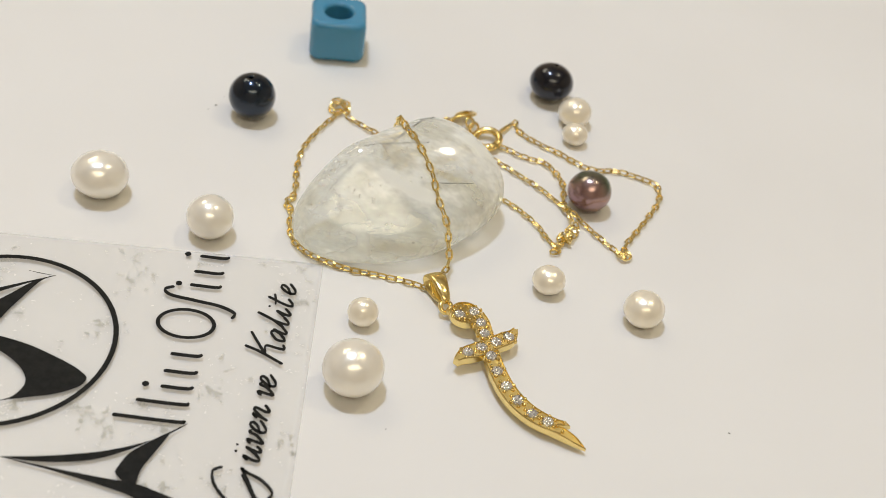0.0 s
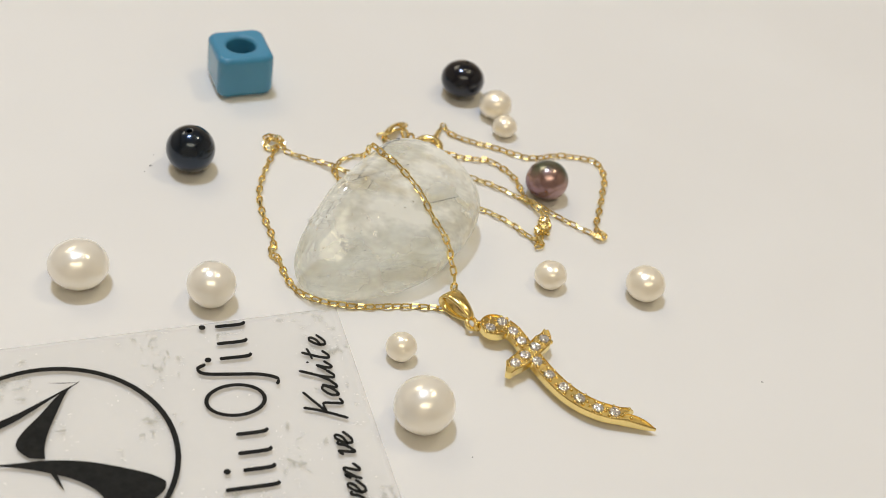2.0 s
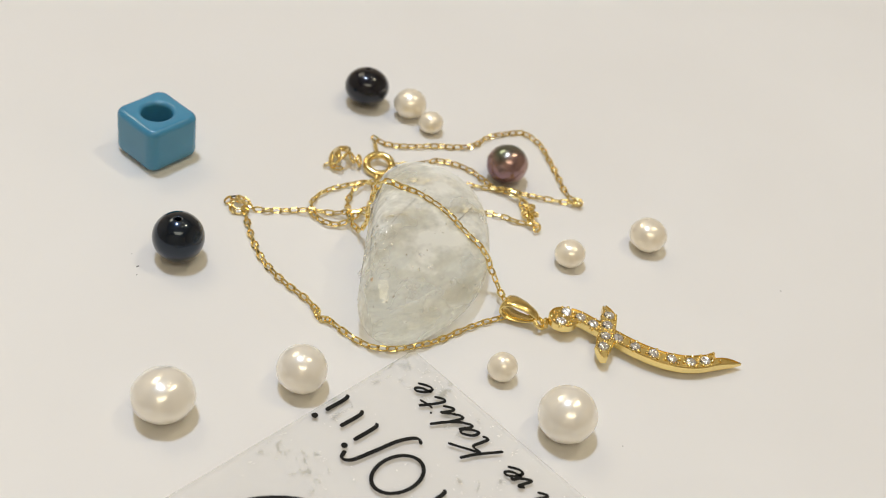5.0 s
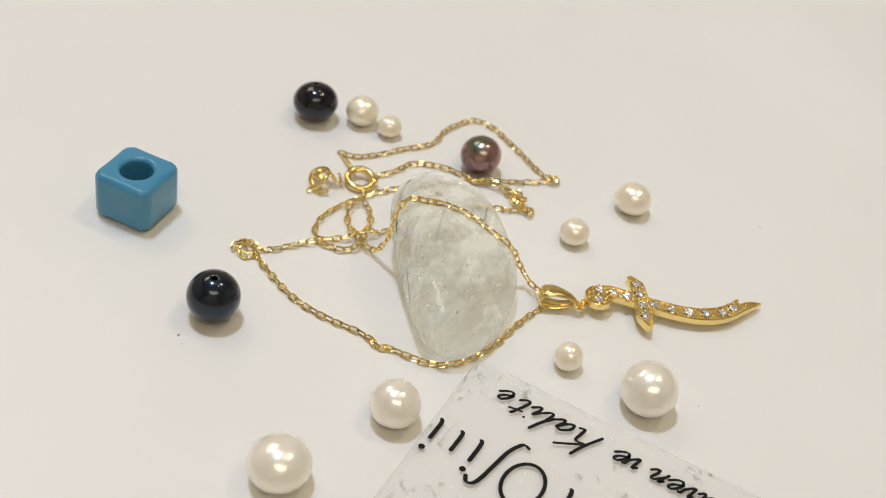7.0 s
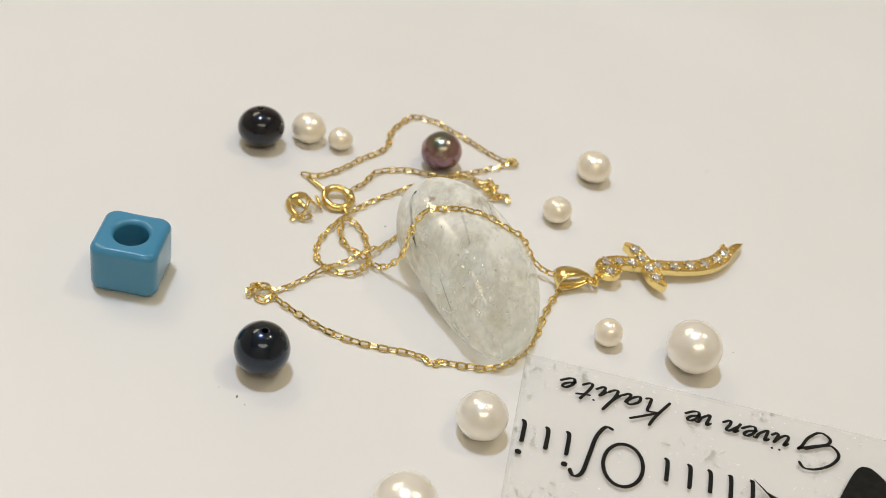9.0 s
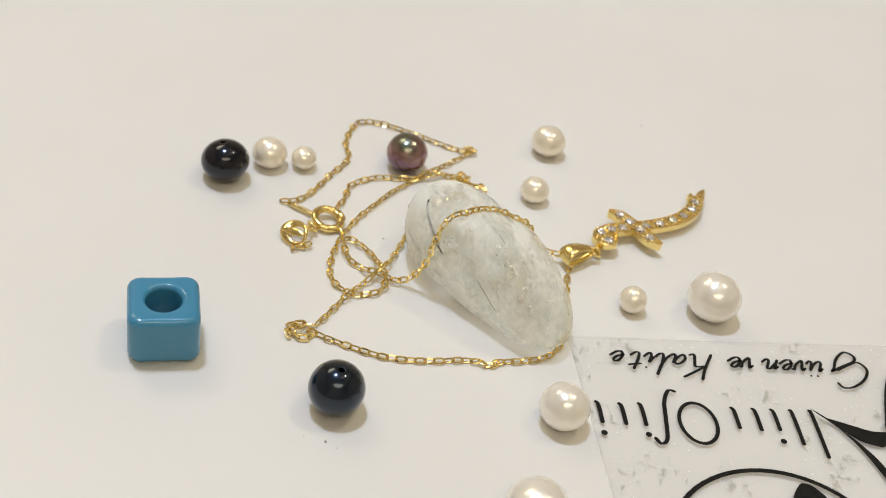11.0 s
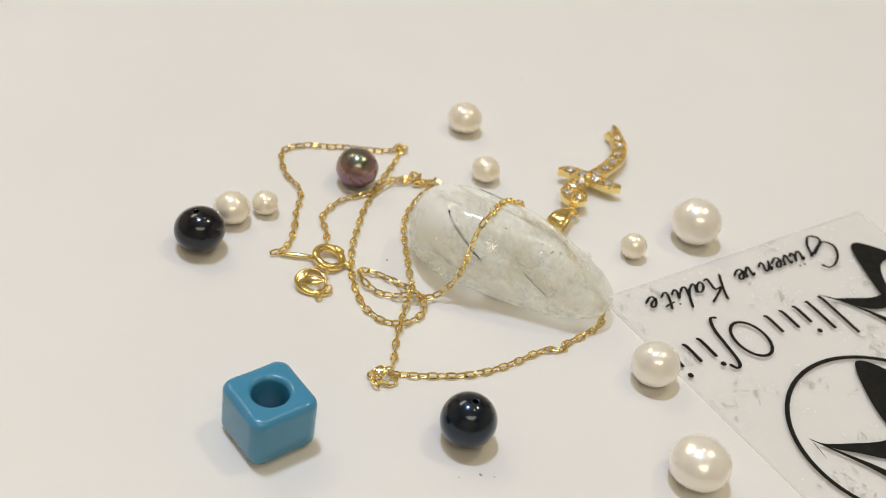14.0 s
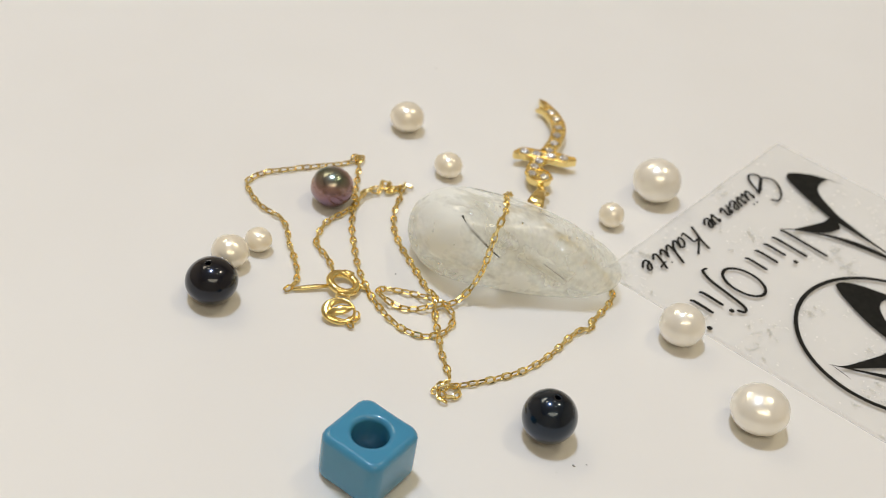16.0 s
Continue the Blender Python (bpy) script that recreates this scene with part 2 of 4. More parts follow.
def tube(points, radius, sides=8, closed=False):
    """A round wire along points; radius may be one number or one per point."""
    pts = [Vector(p) for p in points]
    n = len(pts)
    radii = radius if isinstance(radius, (list, tuple)) else [radius] * n
    verts, faces = [], []
    up = Vector((0.13, 0.21, 0.97))
    for i, p in enumerate(pts):
        a = pts[(i - 1) % n] if closed or i else p
        b = pts[(i + 1) % n] if closed or i < n - 1 else p
        d = (b - a).normalized()
        s = d.cross(up)
        s = s.normalized() if s.length > 1e-4 else d.orthogonal().normalized()
        up = s.cross(d)
        for k in range(sides):
            w = 2 * math.pi * k / sides
            verts.append(tuple(p + radii[i] * (math.cos(w) * s + math.sin(w) * up)))
    for i in range(n if closed else n - 1):
        j = (i + 1) % n
        for k in range(sides):
            l = (k + 1) % sides
            faces.append((i * sides + k, i * sides + l, j * sides + l, j * sides + k))
    if not closed:
        faces.append(tuple(range(sides))[::-1])
        faces.append(tuple((n - 1) * sides + k for k in range(sides)))
    return verts, faces


def smooth_path(points, step):
    """Catmull-Rom through the points, resampled at an even step."""
    p = [Vector(q) for q in points]
    p = [2 * p[0] - p[1]] + p + [2 * p[-1] - p[-2]]
    fine = []
    for i in range(1, len(p) - 2):
        for k in range(24):
            t = k / 24
            a, b, c, d = p[i - 1:i + 3]
            fine.append(0.5 * (2 * b + (c - a) * t + (2 * a - 5 * b + 4 * c - d) * t * t + (3 * b - a - 3 * c + d) * t ** 3))
    fine.append(p[-2])
    out, left = [fine[0]], step
    for a, b in zip(fine, fine[1:]):
        while (b - a).length >= left:
            a = a + (b - a).normalized() * left
            out.append(a)
            left = step
        left -= (b - a).length
    return out


def turning(ob, x, y, z=0.0, rz=0.0):
    """Puts a thing on the turntable, in millimetres from its axis, at the start."""
    m = pose(x * MM, y * MM, z * MM, 0, 0, rz)
    ob.matrix_world = m
    TURNING.append((ob, m))
    return ob


# ---- the setting: an unseen room added for bounce and reflections, counter, turntable ----
RX, RY, ZL, ZH = 1.6, 1.6, -0.915, 1.72
box("floor", (-RX - 0.1, -RY - 0.1, ZL - 0.1), (RX + 0.1, RY + 0.1, ZL), FLOOR)
box("ceiling", (-RX - 0.1, -RY - 0.1, ZH), (RX + 0.1, RY + 0.1, ZH + 0.1), CEILING)
box("wall_north", (-RX - 0.1, RY, ZL), (RX + 0.1, RY + 0.1, ZH), PLASTER)
box("wall_south", (-RX - 0.1, -RY - 0.1, ZL), (RX + 0.1, -RY, ZH), PLASTER)
box("wall_east", (RX, -RY, ZL), (RX + 0.1, RY, ZH), PLASTER)
box("wall_west", (-RX - 0.1, -RY, ZL), (-RX, RY, ZH), PLASTER)
for name in ("floor", "ceiling", "wall_north", "wall_south", "wall_east", "wall_west"):
    tagged(bpy.data.objects[name], "plain painted %s of the shop room" % name.split("_")[0], name.split("_")[0], kind="structure")
counter = box("counter", (-0.7, -0.45, ZL), (0.7, 0.45, -0.015), WOOD, 0.004)
tagged(counter, "pale shop counter that carries the turntable", "counter")

# the white turntable disc
R = 300.0
prof = [(0.0, 0.0), (60, 0.0), (120, 0.0), (200, 0.0), (R - 2.0, 0.0), (R - 0.6, -0.6), (R, -2.0), (R, -13), (R - 1.0, -14.9), (0.0, -14.9)]
disc = piece("turntable", mesh_of("turntable", *lathe(prof, 128)), WHITE)
disc.data.polygons.foreach_set("use_smooth", [False] * len(disc.data.polygons))
tagged(disc, "round white satin acrylic turntable disc slowly turning", "turntable")
turning(disc, 0, 0)


# ---- pearls and beads ----
def pearl_mesh(name, w, d, h, seed, lump):
    verts, faces = [], []
    rings, segs = 28, 40
    for i in range(rings + 1):
        a = math.pi * i / rings
        for j in range(segs):
            b = 2 * math.pi * j / segs
            u = Vector((math.sin(a) * math.cos(b), math.sin(a) * math.sin(b), math.cos(a)))
            k = 1 + 0.55 * lump * noise.noise(u * 1.3 + Vector((seed, 0, 0))) + 0.3 * lump * noise.noise(u * 3.1 + Vector((0, seed, 0)))
            verts.append((u.x * w / 2 * k, u.y * d / 2 * k, u.z * h / 2 * k))
    low = min(v[2] for v in verts)
    verts = [(x, y, z - low) for x, y, z in verts]
    for i in range(rings):
        for j in range(segs):
            k = (j + 1) % segs
            faces.append((i * segs + j, (i + 1) * segs + j, (i + 1) * segs + k, i * segs + k))
    return mesh_of(name, verts, faces)


PEARLS = [
    # x, y, width, depth, height, lump, turn, material, label
    (-58.8, -13.3, 9.2, 8.9, 7.3, 0.05, 20, PEARL_WHITE, "large white button pearl lying on white turntable"),
    (-39.3, -18.4, 7.6, 7.5, 7.0, 0.04, 70, PEARL_WHITE, "round white pearl at the edge of plastic pouch"),
    (-12.1, -32.0, 4.7, 4.6, 4.5, 0.05, 10, PEARL, "tiny cream pearl between pouch and pendant"),
    (-11.2, -45.4, 9.0, 8.8, 8.1, 0.03, 45, PEARL_WHITE, "large round white pearl beside the printed pouch"),
    (15.2, -17.0, 5.35, 5.2, 4.5, 0.06, 0, PEARL, "small flattened cream pearl near the crystal"),
    (30.5, -20.3, 6.6, 6.5, 5.6, 0.05, 30, PEARL, "cream button pearl lying alone on white disc"),
    (16.6, 30.7, 6.3, 6.2, 5.3, 0.05, 0, PEARL, "cream button pearl touching a smaller pearl"),
    (17.1, 24.6, 4.65, 4.5, 4.0, 0.05, 0, PEARL, "tiny cream pearl touching a larger pearl"),
]
for n, (x, y, w, d, h, lump, rz, mat, label) in enumerate(PEARLS):
    ob = piece("pearl", pearl_mesh("pearl", w, d, h, 3.7 * n, lump), mat)
    tagged(ob, label, "pearl", "loose pearls")
    turning(ob, x, y, 0, rz)

peacock_pearl = piece("peacock_pearl", pearl_mesh("peacock_pearl", 7.6, 7.4, 7.0, 41.0, 0.05), PEACOCK)
tagged(peacock_pearl, "dark purple and green iridescent pearl beside gold chain", "pearl", "loose pearls")
turning(peacock_pearl, 20.4, 6.4, 0, 0)


def drilled_bead(w, h, hole, tilt):
    """A round bead with a drilled hole through it, along an axis near the upright."""
    a0 = math.asin(hole / (w / 2) * 1.25)
    outer = [(w / 2 * math.sin(a), h / 2 * math.cos(a)) for a in [a0 + (math.pi - 2 * a0) * i / 36 for i in range(37)]]
    z1 = outer[0][1] - 0.12
    prof = [(hole, z1 - 0.1), (hole * 1.06, z1)] + outer + [(hole * 1.06, -z1), (hole, -z1 + 0.1)]
    verts, faces = lathe(prof, 48, close=True)
    turn = pose(0, 0, 0, *tilt)
    verts = [tuple(turn @ Vector(v)) for v in verts]
    low = min(v[2] for v in verts)
    return mesh_of("black_bead", [(x, y, z - low) for x, y, z in verts], faces)


for x, y, w, h, tilt, mat, label in (
        (-40.9, 15.1, 8.3, 8.2, (5, -4, 0), BLACK_BLUE, "shiny blue-black round bead with drilled hole"),
        (11.5, 37.9, 8.35, 7.2, (-8, 6, 0), BLACK, "shiny black flattened bead with drilled hole")):
    ob = piece("black_bead", drilled_bead(w, h, 0.42, tilt), mat)
    tagged(ob, label, "bead", "black beads")
    turning(ob, x, y)


# ---- turquoise cube bead ----
def cube_bead(side, height, edge, hole):
    half = side / 2
    corner, low = 1.9, 1.5

    def square(a, r, z):
        # r runs from the hole (0) to the rounded-square outline (1)
        c, s = abs(math.cos(a)), abs(math.sin(a))
        lo, hi = 0.0, half * 1.5
        for _ in range(40):
            mid = (lo + hi) / 2
            x, y = mid * c, mid * s
            qx, qy = max(x - (half - corner), 0), max(y - (half - corner), 0)
            inside = math.hypot(qx, qy) <= corner if (qx > 0 and qy > 0) else max(x, y) <= half
            lo, hi = (mid, hi) if inside else (lo, mid)
        return lo

    outline = {}

    def shape(a, r, z):
        if a not in outline:
            outline[a] = square(a, 0, 0)
        big = outline[a]
        if r <= 0:
            return hole - r
        if r < 10:
            inner = hole + 0.8
            return inner + (big - edge - inner) * r / 10
        return big - edge + (r - 10)

    prof = []
    for k in range(7):  # the lip of the hole
        w = math.pi / 2 * k / 6
        prof.append((-(0.8 - 0.8 * math.cos(w)) - 1e-6, height - 0.8 + 0.8 * math.sin(w)))
    prof = [(-1e-6, 0.8), (-1e-6, height / 2)] + prof
    prof += [(2.5, height), (5, height), (7.5, height), (9.99, height)]
    for k in range(1, 9):
        w = math.pi / 2 * k / 8
        prof.append((10 + edge * math.sin(w), height - edge + edge * math.cos(w)))
    prof += [(10 + edge, height * 0.5)]
    for k in range(9):
        w = math.pi / 2 * k / 8
        prof.append((10 + edge - low * (1 - math.cos(w)), low - low * math.sin(w)))
    prof += [(5, 0.0), (0.01, 0.0)]
    return mesh_of("cube_bead", *lathe(prof, 120, shape, close=True))


cube = piece("cube_bead", cube_bead(10.5, 8.5, 1.15, 2.6), BLUE)
tagged(cube, "glossy turquoise blue cube bead with round hole", "bead")
turning(cube, -30.65, 41.41, 0, math.degrees(0.18))


# ---- the quartz ----
STONE = dict(c=(-10.5, -7.5, 6.8), waves=(
    0.1546, -0.0312, 0.2289, -0.0634, 0.0902, 0.027, -0.0311, -0.0111, -0.0405, 0.1814, -0.0239, 0.1906, 0.0148, -0.0859, 0.0831, -0.0017,
    -0.0523, 0.0351, -0.0751, 0.0465, -0.0069, 0.047, -0.0416, -0.0589, 0.0338, -0.0241, 0.019, -0.0643, 0.0806, 0.0354, 0.0419, -0.0239,
    -0.0463, 0.0155, 0.0421, -0.0129))


def stone_point(u, grow=1.0):
    """A point of the pebble's skin in direction u, from its middle: the curvature as smooth waves of fourth and fifth order."""
    x, y, z = u
    terms = [x ** a * y ** b * z ** (d - a - b) for d in (4, 5) for a in range(d + 1) for b in range(d + 1 - a)]
    r = grow / sum(p * q for p, q in zip(STONE["waves"], terms))
    return Vector((x * r, y * r, z * r))


def stone_mesh():
    faces = []
    rings, segs = 48, 72
    ways = np.array([(math.sin(math.pi * i / rings) * math.cos(2 * math.pi * j / segs), math.sin(math.pi * i / rings) * math.sin(2 * math.pi * j / segs),
                      math.cos(math.pi * i / rings)) for i in range(rings + 1) for j in range(segs)])
    skin = np.array([stone_point(u) for u in ways])
    # tumbled smooth: no hollows, so every point lies on the tightest skin round the whole
    reach = (skin @ ways.T).max(0)
    lean = ways @ ways.T
    radius = np.where(lean > 0.05, reach / np.maximum(lean, 0.05), 1e9).min(1)
    verts = []
    for u, r in zip(ways, radius):
            p = Vector(u * r)
            floor_z = -STONE["c"][2]
            over = p.z - floor_z
            p.z = floor_z + (over if over > 0.6 else 0.6 * math.exp((over - 0.6) / 0.6))
            verts.append(tuple(p))
    for i in range(rings):
        for j in range(segs):
            k = (j + 1) % segs
            faces.append((i * segs + j, (i + 1) * segs + j, (i + 1) * segs + k, i * segs + k))
    return mesh_of("quartz_stone", verts, faces)


stone = piece("quartz_stone", stone_mesh(), QUARTZ)
tagged(stone, "polished translucent quartz pebble with dark needle inclusions", "crystal")
turning(stone, *STONE["c"])
SKIN_POINTS = np.array([v.co * 1000 for v in stone.data.vertices])
SKIN_FAR = np.linalg.norm(SKIN_POINTS, axis=1)
SKIN_WAYS = SKIN_POINTS / SKIN_FAR[:, None]


def skin_reach(p):
    """How far the pebble's skin lies from its middle towards p."""
    way = np.array(p.normalized())
    near = np.argsort(SKIN_WAYS @ way)[-6:]
    weight = 1.0 / (1.0002 - SKIN_WAYS[near] @ way)
    return float((SKIN_FAR[near] * weight).sum() / weight.sum())


NEEDLES = [  # from the middle of the pebble: start, end, radius
    ((2.6, 10.6, 7.4), (-3.3, 6.1, 1.6), 0.16),
    ((2.7, 3.6, 7.3), (-5.8, -0.6, 7.0), 0.065),
    ((2.4, -2.5, 4.0), (11.6, 0.9, 3.8), 0.07),
    ((1.4, 11.0, 0.9), (-5.6, 3.4, -4.0), 0.06),
    ((-6.8, 2.0, 1.4), (-11.0, -1.0, -1.6), 0.05),
    ((6.4, 9.8, 6.7), (2.1, 8.2, 7.8), 0.06),
]
for a, b, rad in NEEDLES:
    pts = []
    for k in range(7):  # each runs close under the skin
        p = Vector(a).lerp(Vector(b), k / 6)
        pts.append(p.normalized() * min(skin_reach(p) - 0.12, p.length + 2.5))
    piece("needle", mesh_of("needle", *tube(pts, [rad * 1.4] + [rad] * 5 + [rad * 0.6], 6)), NEEDLE, stone, "dark mineral needle inside the quartz")


def flake(name, at, rad, flat, seed):
    """A small uneven flake lying inside the pebble."""
    vs = []
    for k in range(14):
        w = 2 * math.pi * k / 14
        q = rad * (0.75 + 0.6 * noise.noise(Vector((math.cos(w) * 1.7, math.sin(w) * 1.7, seed))))
        vs.append(Vector((q * math.cos(w), q * math.sin(w), 0)))
    turn = Vector(flat).to_track_quat("Z", "Y")
    vs = [tuple(Vector(at) + turn @ v) for v in vs]
    n = turn @ Vector((0, 0, 0.06))
    vs += [tuple(Vector(at) + n), tuple(Vector(at) - n)]
    fs = [(k, (k + 1) % 14, 14) for k in range(14)] + [((k + 1) % 14, k, 15) for k in range(14)]
    return mesh_of(name, vs, fs, False)


for at, rad, flat, seed in (((10.6, 10.0, 1.2), 0.8, (1, 0.6, 0.3), 1), ((12.0, 7.6, 2.8), 0.6, (1, 0.3, 0.5), 2), ((10.4, 3.2, 4.2), 0.5, (1, 0, 0.8), 3),
                            ((-12.2, -4.0, 1.6), 0.5, (-0.6, 0.3, 0.7), 4)):
    piece("stain", flake("stain", at, rad, flat, seed), RUST, stone, "rusty brown iron stain in the quartz")
rs = random.Random(11)
for k in range(18):  # bright healed cracks
    u = Vector((rs.uniform(-1, 1), rs.uniform(-1, 1), rs.uniform(-0.1, 0.9))).normalized()
    if k % 2:
        u = Vector((-0.85 + rs.uniform(-0.4, 0.4), -0.5 + rs.uniform(-0.4, 0.5), rs.uniform(-0.1, 0.7))).normalized()
    at = u * (skin_reach(u) - rs.uniform(0.0, 0.12))
    piece("veil", flake("veil", at, rs.uniform(0.3, 1.0) if k % 3 else rs.uniform(1.0, 1.9), u + Vector((rs.uniform(-0.35, 0.35), rs.uniform(-0.35, 0.35), rs.uniform(-0.1, 0.5))), k + 20), VEIL, stone, "whitish healed crack inside the quartz")

for k in range(90):  # small mirror flakes at the skin, added in place of sparkles
    u = Vector((rs.uniform(-1, 1), rs.uniform(-1, 1), rs.uniform(-0.2, 0.9))).normalized()
    if k % 2:
        u = Vector((-0.9 + rs.uniform(-0.3, 0.3), -0.35 + rs.uniform(-0.4, 0.4), rs.uniform(-0.2, 0.7))).normalized()
    piece("glint", flake("glint", u * (skin_reach(u) + rs.uniform(-0.04, 0.03)), rs.uniform(0.06, 0.26), u + Vector((rs.uniform(-0.4, 0.4), rs.uniform(-0.4, 0.4), rs.uniform(-0.2, 0.6))), k + 90), GLINT, stone, "tiny mirror flake added as sparkle on the quartz")

# ---- the necklace ----
necklace = new("necklace")
tagged(necklace, "gold cable-chain necklace with curved sword pendant, draped over quartz", "necklace")
turning(necklace, 0, 0)


def link_mesh():
    """One long link with straight sides, of squarish wire."""
    L, W, wire, seg = 0.88, 0.42, 0.19, 3
    path = []
    for cx, start in ((L - W, -90), (-(L - W), 90)):
        for k in range(seg + 1):
            a = radians(start + 180 * k / seg)
            path.append((cx + W * math.cos(a), W * math.sin(a), 0))
    return mesh_of("link", *tube(path, wire, 4, closed=True), False)


LINK = link_mesh()
LINK.materials.append(GOLD_LINK)
rng = random.Random(5)


def chain(points, z=None, pitch=1.44, wild=12):
    """Hangs links along a line; every other one stands on edge."""
    pts = [(p[0], p[1], p[2] if len(p) > 2 else z) for p in points]
    fine = smooth_path(pts, 0.05)
    middle = Vector(STONE["c"])
    for i, p in enumerate(fine):  # it lies on the pebble, not in it
        off = p - middle
        if p.z > 2.0 and off.length < 20 and off.length < skin_reach(off) + 0.42:
            fine[i] = middle + off.normalized() * (skin_reach(off) + 0.42)
    whole = 0.05 * (len(fine) - 1)
    count = max(round(whole / pitch), 1)
    beads = [fine[round(k * (len(fine) - 1) / count)] for k in range(count + 1)]
    for i in range(len(beads) - 1):
        a, b = beads[i], beads[i + 1]
        d = b - a
        q = d.to_track_quat("X", "Z")
        roll = (88 if i % 2 else 12) + rng.uniform(-wild, wild)
        m = Matrix.Translation((a + b) / 2 * MM) @ q.to_matrix().to_4x4() @ pose(0, 0, 0, roll, 0, 0)
        ob = new("link", LINK)
        ob.parent = necklace
        ob.matrix_local = m


Z = 0.5
# from the clasp round the far side to the folded corner, and back past the peacock pearl into the small loop
chain([(5.9, 27.5), (6.5, 24.9), (8.7, 22.9), (12.2, 21.0), (15.4, 19.5), (18.5, 17.5), (21.7, 16.7), (24.6, 17.5), (27.9, 17.3), (31.4, 16.3),
       (32.7, 15.5), (33.2, 13.4), (33.0, 10.5), (31.8, 7.4), (30.5, 4.2), (29.2, 1.1), (27.6, -2.5), (27.3, -4.9)], Z)
chain([(27.2, -5.7, 0.5), (24.0, -2.9, 0.5), (20.1, 1.0, 0.6), (18.1, 2.9, 1.0), (15.6, 5.3, 0.5), (12.4, 8.2, 0.5), (8.4, 11.0, 0.5), (4.4, 13.6, 0.5),
       (1.3, 15.2, 0.5), (-1.9, 16.5, 0.5), (-4.6, 17.3, 0.5), (-7.5, 17.8, 0.5), (-10.7, 18.0, 0.5), (-13.3, 17.3, 0.5), (-15.1, 16.0, 0.5),
       (-16.2, 13.9, 0.5)])
chain([(-16.2, 13.9, 0.5), (-16.0, 11.5, 0.6), (-14.4, 9.1, 0.8), (-11.3, 8.8, 1.3), (-9.6, 9.7, 1.3), (-7.2, 10.6, 0.7), (-4.8, 12.1, 0.6),
       (-3.0, 14.2, 0.7), (-3.2, 15.8, 1.3), (-5.5, 16.0, 1.2), (-7.9, 14.8, 0.6), (-9.7, 12.8, 0.6), (-11.5, 10.0, 1.6), (-12.0, 7.6, 0.8),
       (-12.5, 5.4, 1.6), (-13.0, 3.5, 4.4), (-13.4, 2.3, 8.0), (-13.5, 1.9, 11.5), (-13.4, 1.2, 14.2), (-12.9, -0.3, 16.1), (-11.3, -2.8, 15.6),
       (-8.7, -6.0, 13.6), (-6.3, -8.9, 11.7), (-5.1, -11.0, 10.4), (-3.7, -12.9, 8.7), (-2.3, -14.3, 6.7), (-1.5, -15.6, 4.5),
       (-0.9, -16.9, 2.4), (-1.2, -18.5, 1.6), (-1.9, -20.6, 1.8)])
# from the tangle past the loop to the near knot, then along the front under the pebble to the bail
chain([(16.2, -6.7), (14.3, -4.7), (12.2, -1.5), (8.4, 2.0), (4.8, 4.0), (0.1, 5.7), (-3.7, 7.0), (-7.4, 8.3)], Z)
chain([(-7.4, 8.3, 0.7), (-10.2, 9.5, 1.9), (-13.0, 11.9, 0.7), (-16.4, 14.3, 1.0), (-19.5, 16.4, 0.5), (-22.8, 18.2, 0.5), (-24.4, 19.2, 0.6)])
chain([(-24.6, 19.7), (-24.4, 21.5), (-25.2, 23.4)], 0.6, wild=60)
chain([(-25.4, 22.6), (-26.9, 22.4), (-27.8, 20.9), (-27.0, 19.5), (-25.4, 20.2)], 0.7, wild=60)
chain([(-24.9, 20.6, 1.0), (-26.0, 21.6, 1.3), (-25.3, 22.4, 1.2), (-26.6, 23.6, 0.6), (-27.6, 23.0, 0.5)], wild=60)
chain([(-25.6, 20.2), (-26.6, 18.1), (-28.4, 13.4), (-29.7, 8.5), (-29.9, 4.7), (-29.5, 0.5), (-28.7, -3.4), (-28.6, -6.6)], Z)
chain([(-28.4, -6.4), (-29.6, -8.0), (-28.2, -9.2)], Z, wild=40)
chain([(-28.4, -8.8), (-28.0, -10.6), (-27.3, -14.1), (-26.0, -17.1), (-23.4, -19.2), (-19.5, -20.6), (-15.9, -21.3), (-11.1, -21.3), (-7.0, -21.6), (-4.9, -22.0), (-3.0, -22.3)], Z)
# from the clasp to the tangle
chain([(3.9, 18.5), (5.8, 17.9), (7.9, 16.9), (10.4, 16.4), (12.2, 16.2), (14.2, 14.1), (16.0, 10.9), (16.3, 7.8), (16.6, 4.4)], 0.55)
chain([(16.6, 4.4, 0.6), (17.6, 1.6, 1.3), (18.3, -0.6, 1.2), (17.2, -2.6, 0.7), (18.6, -3.4, 1.6), (17.0, -4.6, 1.4), (18.4, -5.0, 0.8), (16.0, -3.4, 1.0),
       (17.0, -6.2, 0.7), (15.4, -6.4, 1.1), (16.6, -7.6, 0.8), (15.2, -8.2, 0.6)], wild=60)
chain([(18.8, 0.6, 0.6), (19.2, -1.6, 0.6), (18.2, -3.6, 0.5), (16.4, -5.0, 0.5), (16.2, -6.7, 0.6)], wild=60)
chain([(27.6, -4.6), (28.3, -5.8), (27.0, -6.6), (26.4, -5.4), (27.4, -5.2)], 0.8, wild=60)


# spring-ring clasp, its lug, the tag and its end loops
def ring(cx, cy, cz, r, wire, tilt, name, label, squash=1.0, sides=10):
    turn = pose(0, 0, 0, *tilt)
    pts = [Vector((cx, cy, cz)) + turn @ Vector((r * math.cos(2 * math.pi * k / 40), r * squash * math.sin(2 * math.pi * k / 40), 0)) for k in range(40)]
    return piece(name, mesh_of(name, *tube(pts, wire, sides, closed=True)), GOLD, necklace, label)


